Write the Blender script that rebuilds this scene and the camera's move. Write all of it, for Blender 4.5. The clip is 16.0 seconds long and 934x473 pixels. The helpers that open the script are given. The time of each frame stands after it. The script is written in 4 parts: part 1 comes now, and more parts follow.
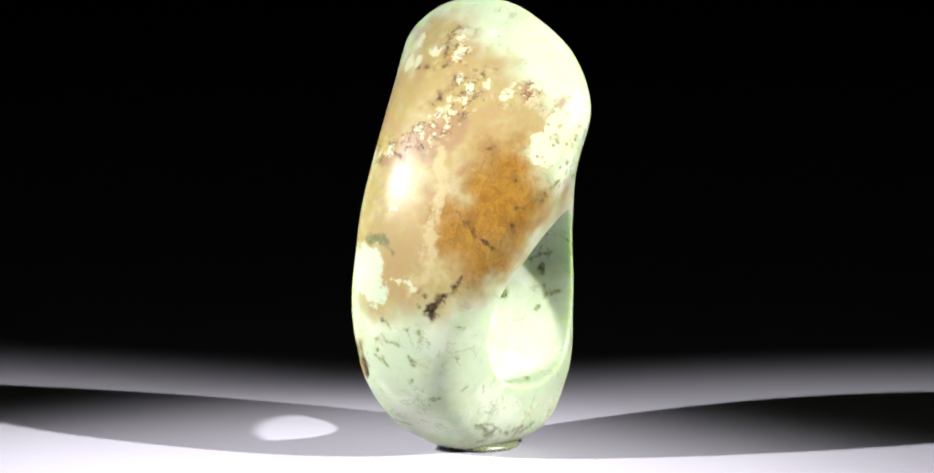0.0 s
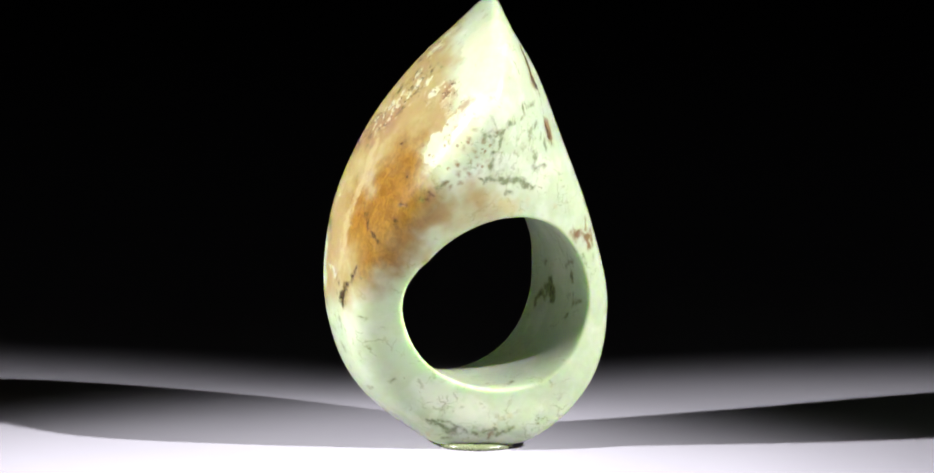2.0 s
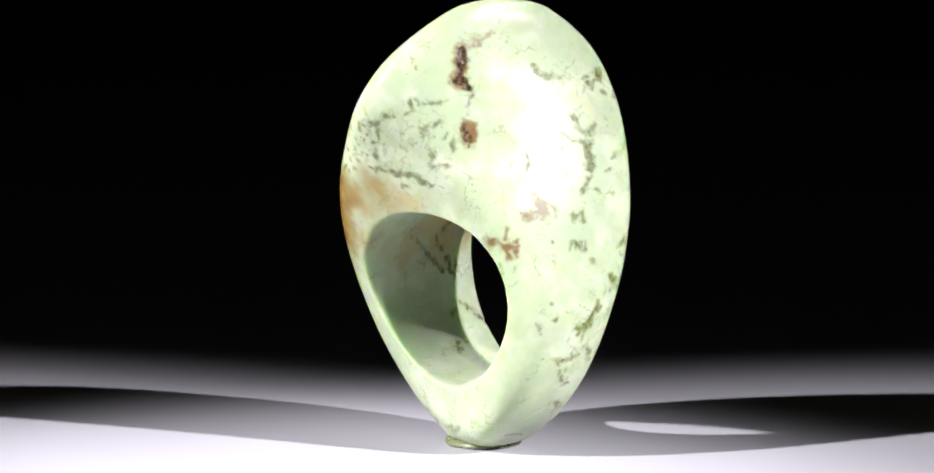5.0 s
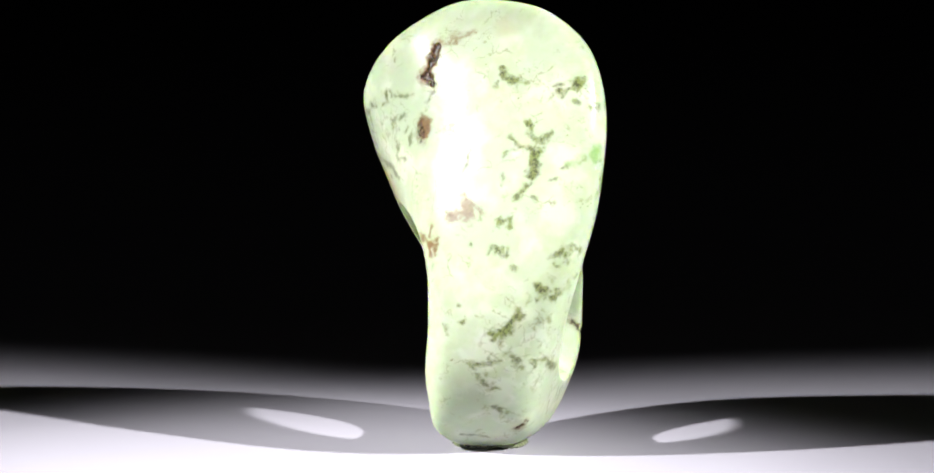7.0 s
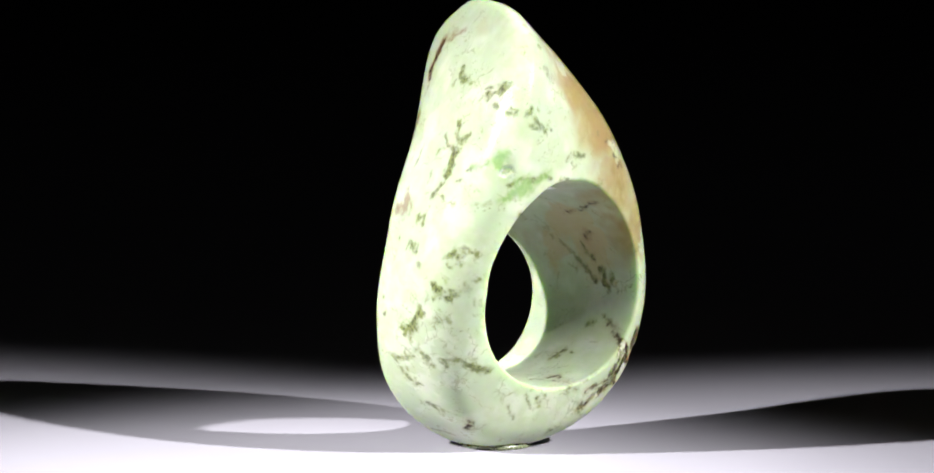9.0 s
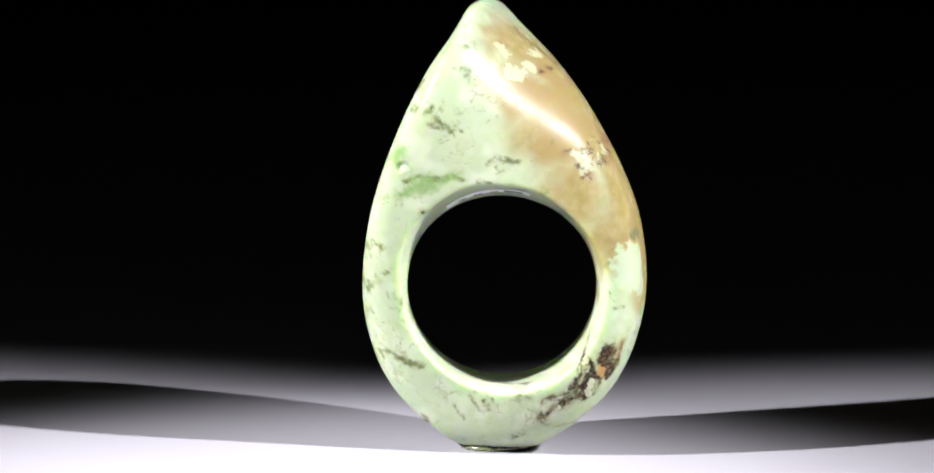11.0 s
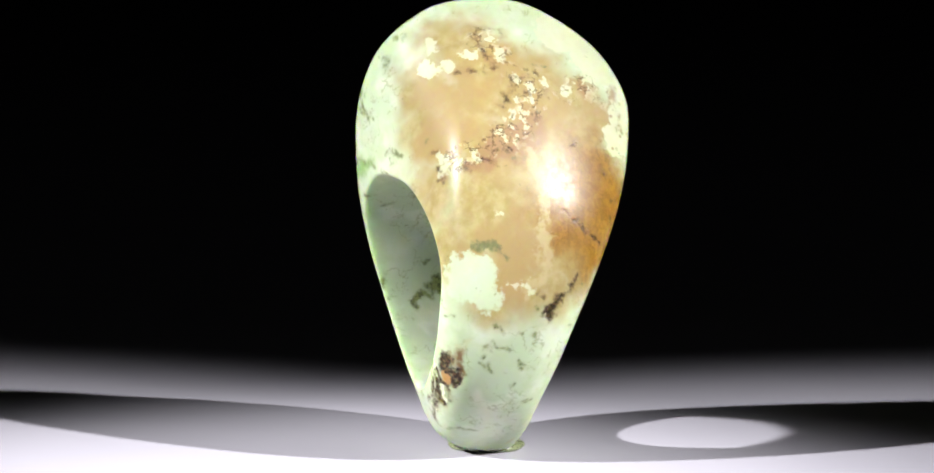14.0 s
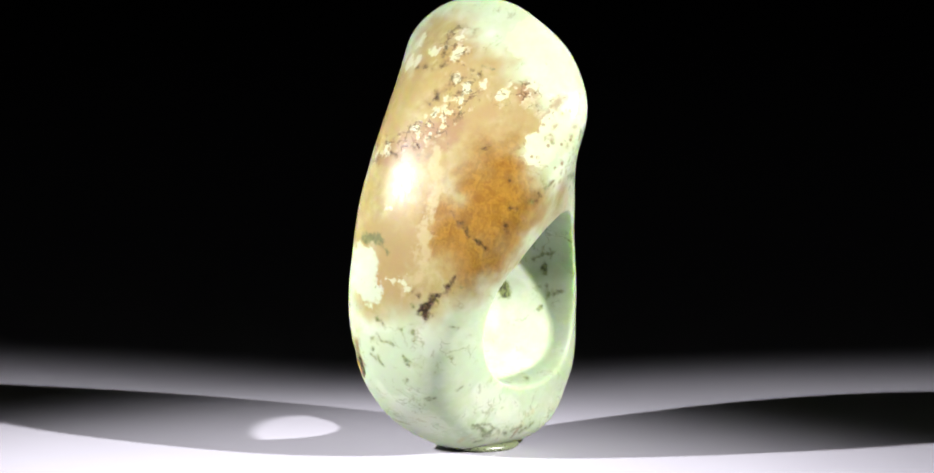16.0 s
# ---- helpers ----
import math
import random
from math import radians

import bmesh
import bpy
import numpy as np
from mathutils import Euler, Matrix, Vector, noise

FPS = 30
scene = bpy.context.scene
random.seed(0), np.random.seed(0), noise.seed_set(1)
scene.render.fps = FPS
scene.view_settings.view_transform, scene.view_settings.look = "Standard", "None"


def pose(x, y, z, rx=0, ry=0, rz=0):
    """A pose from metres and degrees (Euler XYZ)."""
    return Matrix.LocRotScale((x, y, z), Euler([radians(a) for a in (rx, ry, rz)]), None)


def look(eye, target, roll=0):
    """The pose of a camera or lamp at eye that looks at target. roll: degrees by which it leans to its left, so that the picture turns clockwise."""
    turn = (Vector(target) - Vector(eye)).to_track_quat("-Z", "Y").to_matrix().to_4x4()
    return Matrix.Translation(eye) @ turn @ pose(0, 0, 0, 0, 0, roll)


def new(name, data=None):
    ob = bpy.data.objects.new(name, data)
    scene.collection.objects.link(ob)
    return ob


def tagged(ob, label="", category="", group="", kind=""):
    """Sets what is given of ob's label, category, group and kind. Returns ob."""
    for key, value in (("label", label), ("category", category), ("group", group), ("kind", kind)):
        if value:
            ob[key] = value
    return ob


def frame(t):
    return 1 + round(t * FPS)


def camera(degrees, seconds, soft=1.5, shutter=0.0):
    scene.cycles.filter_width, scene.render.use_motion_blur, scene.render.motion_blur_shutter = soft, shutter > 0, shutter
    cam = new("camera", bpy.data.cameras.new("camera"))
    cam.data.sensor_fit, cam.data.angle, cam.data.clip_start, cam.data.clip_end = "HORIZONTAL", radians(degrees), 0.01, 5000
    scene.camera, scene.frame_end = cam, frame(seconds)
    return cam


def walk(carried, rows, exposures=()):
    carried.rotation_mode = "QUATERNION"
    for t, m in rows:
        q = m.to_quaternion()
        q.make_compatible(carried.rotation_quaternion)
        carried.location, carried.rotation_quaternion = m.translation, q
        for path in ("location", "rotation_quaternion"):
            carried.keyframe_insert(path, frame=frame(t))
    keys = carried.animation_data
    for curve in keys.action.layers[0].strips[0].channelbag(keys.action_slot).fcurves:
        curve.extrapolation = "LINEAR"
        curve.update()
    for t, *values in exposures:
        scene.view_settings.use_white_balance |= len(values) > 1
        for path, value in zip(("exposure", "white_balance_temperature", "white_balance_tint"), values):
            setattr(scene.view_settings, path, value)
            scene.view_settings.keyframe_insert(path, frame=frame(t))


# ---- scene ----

MM = 0.001
FLOOR = -0.90            # height of the table in the stone's own millimetres

# ---------------------------------------------------------------- camera
TILT, AWAY = 7.897, 683.3
AIM = Vector((-2.203, 0.0, 21.41 - FLOOR)) * MM
EYE = AIM + Vector((0, -math.cos(radians(TILT)), math.sin(radians(TILT)))) * AWAY * MM
cam = camera(8.254, 16.0, soft=1.8)
STAND = look(EYE, AIM, 0.364)
walk(cam, [(0, STAND), (16, STAND)])

# ---------------------------------------------------------------- light
world = bpy.data.worlds.new("dark_studio")
scene.world = world
world.use_nodes = True
world.node_tree.nodes["Background"].inputs[0].default_value = (0.8, 0.8, 0.8, 1)
world.node_tree.nodes["Background"].inputs[1].default_value = 0.004


def spot(name, azimuth, height, away, watts, cone, blend, radius, aim, colour=(1, 1, 1)):
    """A studio spot; azimuth in degrees from +x, height in degrees above the table."""
    data = bpy.data.lights.new(name, "SPOT")
    data.energy, data.spot_size, data.spot_blend = watts, radians(cone), blend
    data.shadow_soft_size, data.color = radius, colour
    ob = new(name, data)
    a, e = radians(azimuth), radians(height)
    eye = Vector((math.cos(a) * math.cos(e), math.sin(a) * math.cos(e), math.sin(e))) * away
    ob.matrix_world = look(eye, aim)
    return ob


spot("spot_lamp_east", -28.25, 36.0, 0.816, 105.0, 9.7, 1.0, 0.012, (-0.0325, -0.023, 0.0), (0.985, 0.98, 1.0))
spot("spot_lamp_west", 204, 34.5, 0.655, 64.5, 12.5, 1.0, 0.010, (0.008, -0.024, 0.0), (0.985, 0.98, 1.0))
# the faint stray light that the two lamps throw outside their beams
spot("stray_light_east", -28.25, 36.0, 0.816, 0.12, 60, 1.0, 0.012, (0, 0.05, 0), (0.985, 0.98, 1.0))
spot("stray_light_west", 204, 34.5, 0.655, 0.075, 60, 1.0, 0.010, (0, 0.05, 0), (0.985, 0.98, 1.0))


# ---------------------------------------------------------------- materials
class Nodes:
    """Short hand for building one node material."""

    def __init__(self, name):
        self.mat = bpy.data.materials.new(name)
        self.mat.use_nodes = True
        self.tree = self.mat.node_tree
        self.bsdf = self.tree.nodes["Principled BSDF"]
        self.where = self.node("ShaderNodeTexCoord").outputs["Object"]
        self.mm = self.vector("SCALE", self.where, scale=1000.0)

    def node(self, kind, **settings):
        n = self.tree.nodes.new(kind)
        for key, value in settings.items():
            setattr(n, key, value)
        return n

    def put(self, socket, value):
        if isinstance(value, bpy.types.NodeSocket):
            self.tree.links.new(value, socket)
        elif isinstance(value, tuple) and len(value) == 3 and socket.type == "RGBA":
            socket.default_value = (*value, 1)
        else:
            socket.default_value = value

    def vector(self, op, a, b=None, scale=None):
        n = self.node("ShaderNodeVectorMath", operation=op)
        self.put(n.inputs[0], a)
        if b is not None:
            self.put(n.inputs[1], b)
        if scale is not None:
            self.put(n.inputs["Scale"], scale)
        return n.outputs[0]

    def math(self, op, a, b=0.0, clamp=False):
        n = self.node("ShaderNodeMath", operation=op, use_clamp=clamp)
        self.put(n.inputs[0], a)
        self.put(n.inputs[1], b)
        return n.outputs[0]

    def noise(self, scale, detail=3.0, rough=0.55, where=None, colour=False):
        n = self.node("ShaderNodeTexNoise")
        self.put(n.inputs["Vector"], where or self.mm)
        self.put(n.inputs["Scale"], scale)
        self.put(n.inputs["Detail"], detail)
        self.put(n.inputs["Roughness"], rough)
        return n.outputs["Color" if colour else "Fac"]

    def cells(self, scale, feature="F1", where=None, out="Distance"):
        n = self.node("ShaderNodeTexVoronoi", feature=feature)
        self.put(n.inputs["Vector"], where or self.mm)
        self.put(n.inputs["Scale"], scale)
        return n.outputs[out]

    def step(self, value, low, high, to_low=0.0, to_high=1.0):
        n = self.node("ShaderNodeMapRange", interpolation_type="SMOOTHSTEP")
        for k, v in zip(range(5), (value, low, high, to_low, to_high)):
            self.put(n.inputs[k], v)
        return n.outputs[0]

    def mix(self, fac, a, b):
        n = self.node("ShaderNodeMix", data_type="RGBA")
        self.put(n.inputs["Factor"], fac)
        self.put(n.inputs["A"], a)
        self.put(n.inputs["B"], b)
        return n.outputs["Result"]

    def field(self, name):
        return self.node("ShaderNodeAttribute", attribute_name=name).outputs["Fac"]

    def bump(self, height, strength, distance):
        n = self.node("ShaderNodeBump")
        self.put(n.inputs["Strength"], strength)
        self.put(n.inputs["Distance"], distance)
        self.put(n.inputs["Height"], height)
        return n.outputs[0]


def stone_material():
    k = Nodes("pale_green_stone")
    drift = k.vector("SCALE", k.vector("SUBTRACT", k.noise(0.8, 3.0, colour=True), (0.5, 0.5, 0.5)), scale=2.2)
    bent = k.vector("ADD", k.mm, drift)
    big, mid, fine = k.noise(0.16, 3.0), k.noise(0.7, 4.0, 0.6), k.noise(3.2, 4.0, 0.6)

    def mask(name, ragged, soft, scale=0.9, detail=4.0, full=1.0):
        wobble = k.math("MULTIPLY", k.math("SUBTRACT", k.noise(scale, detail, 0.7), 0.5), ragged * 3)
        return k.step(k.math("ADD", k.field(name), wobble), -soft, soft * full)

    # the ground mass: mint, with paler clots
    col = k.mix(k.step(mid, 0.35, 0.65), (0.485, 0.565, 0.383), (0.53, 0.60, 0.435))
    col = k.mix(k.step(big, 0.45, 0.62), col, (0.487, 0.575, 0.41))
    clots = k.step(k.cells(0.33, "SMOOTH_F1", bent), 0.25, 0.62, 1.0, 0.0)
    col = k.mix(k.math("MULTIPLY", clots, k.step(k.noise(0.22, 2.0), 0.45, 0.6)), col, (0.61, 0.662, 0.515))
    # fine hair veins all over
    hair = k.step(k.cells(0.30, "DISTANCE_TO_EDGE", bent), 0.0, 0.035, 1.0, 0.0)
    hair = k.math("MULTIPLY", hair, k.step(k.noise(0.3, 2.0), 0.54, 0.62))
    col = k.mix(k.math("MULTIPLY", hair, 0.6), col, (0.27, 0.30, 0.16))
    for size, thin, where in ((0.24, 0.011, 0.53), (0.4, 0.014, 0.56)):
        ridge = k.math("ABSOLUTE", k.math("SUBTRACT", k.noise(size, 3.0, 0.55, bent), 0.5))
        line = k.math("MULTIPLY", k.step(ridge, 0.0, thin, 1.0, 0.0), k.step(k.noise(size * 0.8, 3.0), where, where + 0.07))
        col = k.mix(k.math("MULTIPLY", line, 0.5), col, (0.24, 0.25, 0.10))
    # buff and brown ground
    tan_col = k.mix(k.step(mid, 0.3, 0.7), (0.32, 0.232, 0.080), (0.42, 0.342, 0.165))
    tan_col = k.mix(k.step(big, 0.42, 0.6), tan_col, (0.36, 0.245, 0.098))
    tan = mask("tan", 0.7, 2.6, 0.35, 3.0, 0.65)
    col = k.mix(k.math("MULTIPLY", tan, 0.92), col, tan_col)
    col = k.mix(k.math("MULTIPLY", mask("buff", 0.5, 0.5), 0.6), col, (0.52, 0.42, 0.20))
    streak = k.noise(1.3, 5.0, 0.7, k.vector("MULTIPLY", bent, (1.0, 1.0, 0.45)))
    amber_col = k.mix(k.step(streak, 0.35, 0.68), (0.20, 0.090, 0.007), (0.32, 0.165, 0.02))
    col = k.mix(k.math("MULTIPLY", mask("amber", 0.8, 2.7, 0.5), 0.95), col, amber_col)
    col = k.mix(k.math("MULTIPLY", mask("mauve", 0.6, 0.7), 0.75), col, (0.31, 0.185, 0.10))
    col = k.mix(k.math("MULTIPLY", mask("ridge", 0.9, 0.35, 0.8), 0.75), col, k.mix(mid, (0.40, 0.32, 0.16), (0.52, 0.46, 0.27)))
    # cream grains
    chalk_col = k.mix(mid, (0.54, 0.55, 0.36), (0.62, 0.65, 0.49))
    col = k.mix(k.math("MULTIPLY", mask("chalk", 0.6, 0.12, 0.9), k.step(k.field("chalk"), -0.6, 0.2, 0.3, 0.92)), col, chalk_col)
    # crackled belt: grains parted by dark cracks
    belt = mask("crackle", 0.9, 0.7)
    crack = k.step(k.cells(0.85, "DISTANCE_TO_EDGE", bent), 0.02, 0.10, 1.0, 0.0)
    crack = k.math("MULTIPLY", k.math("MULTIPLY", crack, belt), k.step(k.noise(0.9, 2.0), 0.45, 0.54))
    grains = k.math("MULTIPLY", k.step(k.noise(0.75, 2.0), 0.57, 0.60), belt)
    col = k.mix(k.math("MULTIPLY", grains, 0.8), col, (0.60, 0.57, 0.38))
    col = k.mix(k.math("MULTIPLY", crack, 0.85), col, (0.12, 0.075, 0.03))
    # gritty ground: pale grains in a thin grey net
    grit = mask("grit", 1.2, 0.9)
    net = k.step(k.cells(0.62, "DISTANCE_TO_EDGE", bent), 0.01, 0.085, 1.0, 0.0)
    net = k.math("MULTIPLY", k.math("MULTIPLY", net, grit), k.step(k.noise(0.7, 2.0), 0.48, 0.58))
    col = k.mix(k.math("MULTIPLY", k.math("MULTIPLY", k.step(k.noise(0.55, 2.0), 0.50, 0.56), grit), 0.6), col, (0.63, 0.67, 0.53))
    col = k.mix(k.math("MULTIPLY", net, 0.42), col, (0.19, 0.20, 0.10))
    col = k.mix(k.math("MULTIPLY", mask("clot", 0.8, 0.3, 0.8), 0.9), col, k.mix(mid, (0.50, 0.60, 0.43), (0.57, 0.645, 0.49)))
    # brown dots
    dots = k.step(k.cells(1.15, "F1", k.mm), 0.16, 0.34, 1.0, 0.0)
    dots = k.math("MULTIPLY", k.math("MULTIPLY", dots, mask("speck", 0.8, 0.6)), k.step(k.noise(1.0, 2.0), 0.42, 0.52))
    col = k.mix(k.math("MULTIPLY", dots, 0.75), col, (0.25, 0.15, 0.08))
    # scattered specks
    bits = k.step(k.cells(0.42, "F1", k.vector("ADD", bent, drift)), 0.04, 0.13, 1.0, 0.0)
    bits = k.math("MULTIPLY", bits, k.step(k.noise(0.3, 2.0), 0.49, 0.55))
    col = k.mix(k.math("MULTIPLY", bits, 0.7), col, (0.20, 0.19, 0.09))
    # named inclusions
    thread = k.step(k.math("ABSOLUTE", k.math("SUBTRACT", k.noise(1.0, 3.0, 0.6, bent), 0.5)), 0.0, 0.07)
    olive_col = k.mix(thread, (0.05, 0.052, 0.014), k.mix(fine, (0.155, 0.185, 0.05), (0.24, 0.275, 0.09)))
    col = k.mix(k.math("MULTIPLY", mask("olive", 0.34, 0.30, 1.3), 0.92), col, olive_col)
    col = k.mix(k.math("MULTIPLY", mask("gray", 0.40, 0.26, 1.4), 0.85), col, k.mix(fine, (0.08, 0.095, 0.04), (0.20, 0.23, 0.12)))
    col = k.mix(k.math("MULTIPLY", mask("green", 0.45, 0.5), 0.8), col, k.mix(fine, (0.15, 0.30, 0.06), (0.33, 0.50, 0.20)))
    col = k.mix(k.math("MULTIPLY", mask("rust", 0.42, 0.40, 1.2), 0.9), col, k.mix(fine, (0.10, 0.045, 0.012), (0.30, 0.15, 0.05)))
    col = k.mix(k.math("MULTIPLY", mask("mauvegray", 0.5, 0.4), 0.85), col, k.mix(fine, (0.20, 0.13, 0.09), (0.40, 0.31, 0.24)))
    halo = mask("dark", 0.6, 0.75, 1.1)
    col = k.mix(k.math("MULTIPLY", halo, 0.6), col, k.mix(fine, (0.12, 0.055, 0.02), (0.32, 0.19, 0.08)))
    black = mask("dark", 0.45, 0.28, 1.5)
    col = k.mix(k.math("MULTIPLY", black, k.step(k.noise(1.4, 3.0), 0.32, 0.5, 0.55, 0.97)), col, k.mix(k.step(fine, 0.45, 0.7), (0.025, 0.015, 0.008), (0.16, 0.085, 0.04)))
    col = k.mix(mask("grain", 0.2, 0.1), col, k.mix(fine, (0.36, 0.17, 0.05), (0.55, 0.36, 0.18)))
    col = k.mix(mask("flake", 0.25, 0.1), col, (0.66, 0.66, 0.52))
    k.put(k.bsdf.inputs["Base Color"], k.vector("MULTIPLY", col, (0.575, 0.58, 0.56)))
    k.put(k.bsdf.inputs["Roughness"], k.step(k.noise(1.6, 3.0), 0.3, 0.75, 0.29, 0.38))
    k.put(k.bsdf.inputs["Specular IOR Level"], k.step(black, 0.0, 1.0, 0.115, 0.09))
    k.put(k.bsdf.inputs["Subsurface Weight"], 0.85)
    k.put(k.bsdf.inputs["Subsurface Radius"], (0.52, 1.0, 0.14))
    k.put(k.bsdf.inputs["Subsurface Scale"], 0.0032)
    pits = k.math("SUBTRACT", k.math("MULTIPLY", fine, 0.25), k.math("ADD", k.math("MULTIPLY", black, 0.8), k.math("MULTIPLY", crack, 0.5)))
    k.put(k.bsdf.inputs["Normal"], k.bump(pits, 0.35, 0.00008))
    return k.mat


def acrylic_material():
    k = Nodes("pale_acrylic")
    tone = k.noise(0.02, 3.0)
    k.put(k.bsdf.inputs["Base Color"], k.mix(tone, (0.330, 0.316, 0.352), (0.341, 0.327, 0.364)))
    k.put(k.bsdf.inputs["Roughness"], k.step(k.noise(0.05, 2.0), 0.3, 0.7, 0.30, 0.34))
    return k.mat


def cloth_material():
    k = Nodes("black_cloth")
    k.put(k.bsdf.inputs["Base Color"], k.mix(k.noise(0.05, 4.0), (0.018, 0.018, 0.02), (0.028, 0.028, 0.031)))
    k.put(k.bsdf.inputs["Roughness"], 0.95)
    k.put(k.bsdf.inputs["Specular IOR Level"], 0.05)
    return k.mat


def gel_material():
    k = Nodes("clear_gel")
    k.put(k.bsdf.inputs["Base Color"], k.mix(k.noise(0.6, 3.0), (0.20, 0.24, 0.10), (0.36, 0.40, 0.22)))
    k.put(k.bsdf.inputs["Roughness"], k.step(k.noise(1.0, 3.0), 0.3, 0.7, 0.22, 0.35))
    k.put(k.bsdf.inputs["Transmission Weight"], 0.6)
    return k.mat


def paper_material():
    k = Nodes("white_paper")
    k.put(k.bsdf.inputs["Base Color"], k.mix(k.noise(2.0, 3.0), (0.72, 0.72, 0.76), (0.80, 0.80, 0.83)))
    k.put(k.bsdf.inputs["Roughness"], 0.6)
    return k.mat


def ink_material():
    k = Nodes("black_ink")
    k.put(k.bsdf.inputs["Base Color"], k.mix(k.noise(6.0, 2.0), (0.01, 0.01, 0.012), (0.04, 0.04, 0.045)))
    k.put(k.bsdf.inputs["Roughness"], 0.5)
    return k.mat


stone, acrylic, black_cloth = stone_material(), acrylic_material(), cloth_material()
gel, paper, ink = gel_material(), paper_material(), ink_material()


# ---------------------------------------------------------------- helpers
def mesh_object(name, verts, faces, mat, parent=None, smooth=True):
    me = bpy.data.meshes.new(name)
    me.from_pydata(verts, [], faces)
    me.materials.append(mat)
    if smooth:
        me.polygons.foreach_set("use_smooth", [True] * len(me.polygons))
    me.update()
    ob = new(name, me)
    ob.parent = parent
    return ob


# ---------------------------------------------------------------- the setting
def table():
    r, n = 1.2, 64
    verts = [(0, 0, 0)] + [(r * math.cos(2 * math.pi * i / n), r * math.sin(2 * math.pi * i / n), 0) for i in range(n)]
    verts += [(x, y, -0.006) for x, y, z in verts]
    m = n + 1
    faces = [(0, 1 + i, 1 + (i + 1) % n) for i in range(n)] + [(m, m + 1 + (i + 1) % n, m + 1 + i) for i in range(n)]
    faces += [(1 + i, m + 1 + i, m + 1 + (i + 1) % n, 1 + (i + 1) % n) for i in range(n)]
    ob = mesh_object("ground", verts, faces, acrylic, smooth=False)
    return tagged(ob, "smooth satin pale grey acrylic table top", "table top", kind="structure")


def backdrop():
    bm = bmesh.new()
    bmesh.ops.create_cube(bm, size=1)
    bmesh.ops.scale(bm, vec=(4, 4, 2.4), verts=bm.verts)
    bmesh.ops.translate(bm, vec=(0, 0, 1.19), verts=bm.verts)
    bmesh.ops.reverse_faces(bm, faces=bm.faces)
    me = bpy.data.meshes.new("backdrop")
    bm.to_mesh(me)
    bm.free()
    me.materials.append(black_cloth)
    return tagged(new("backdrop", me), "black cloth hung all round the table", "backdrop", kind="structure")


table()
backdrop()

# ---------------------------------------------------------------- the stone ring
LOW, HIGH = -1.634, 46.650      # bottom and tip, in millimetres
CENTRE, LEAN = (-1.5, -1.0), (1.4, 2.7)      # middle of the base, and how far the tip leans from it
CROWN = (0.9, -1.5)            # how the very top bends back
CREST = radians(135)            # the way the crest runs
WAVES = (1, 2, 3, 4, 6)
# reach of the outline in each direction: mean, then a cosine and a sine for each wave, from base to tip
SECTIONS = (
    (2.18, 1.52, -1.70, -4.42, 0.85, -1.17, 2.16, -0.13, -0.04, 0.38, 0.19),
    (9.23, 1.20, 0.83, 0.72, 1.70, 0.68, 0.20, 0.40, 0.65, -0.05, -0.21),
    (12.80, 0.10, 0.42, -0.22, 3.21, 0.24, 0.55, 1.06, 1.35, 0.21, -0.26),
    (14.03, -0.86, -0.35, -1.71, 2.54, -0.32, 0.23, 0.70, 2.03, 0.30, 0.02),
    (14.02, -1.13, -0.73, -2.31, 0.35, -0.08, -0.75, -0.15, 1.79, 0.02, 0.33),
    (14.03, -0.33, -0.72, -1.75, -2.92, 0.53, -1.62, -0.69, 0.94, -0.11, 0.10),
    (15.56, 1.31, -0.06, -0.23, -7.50, 1.87, -1.93, -0.65, 0.54, 0.17, -0.38),
    (16.95, 0.85, 2.22, 2.08, -11.80, 3.28, -1.36, 0.16, 0.90, 0.19, -0.38),
    (20.56, -0.29, 2.32, 1.69, -16.43, 2.17, -2.92, -0.11, -0.43, -1.84, 0.02),
)


def glide(s):
    """The outline's numbers at s, 0 at the base and 1 at the tip."""
    rows = np.array(SECTIONS)
    k = len(rows)
    full = np.vstack([2 * rows[0] - rows[1], rows, 2 * rows[-1] - rows[-2]])
    x = min(max(s, 0), 1) * (k - 1)
    i = min(int(x), k - 2)
    u = x - i
    w = (-.5 * u + u * u - .5 * u ** 3, 1 - 2.5 * u * u + 1.5 * u ** 3, .5 * u + 2 * u * u - 1.5 * u ** 3, -.5 * u * u + .5 * u ** 3)
    return sum(w[j] * full[i + j] for j in range(4))


BLUR = np.exp(-(np.arange(-10, 11) / 3.5) ** 2 / 2)
BLUR /= BLUR.sum()


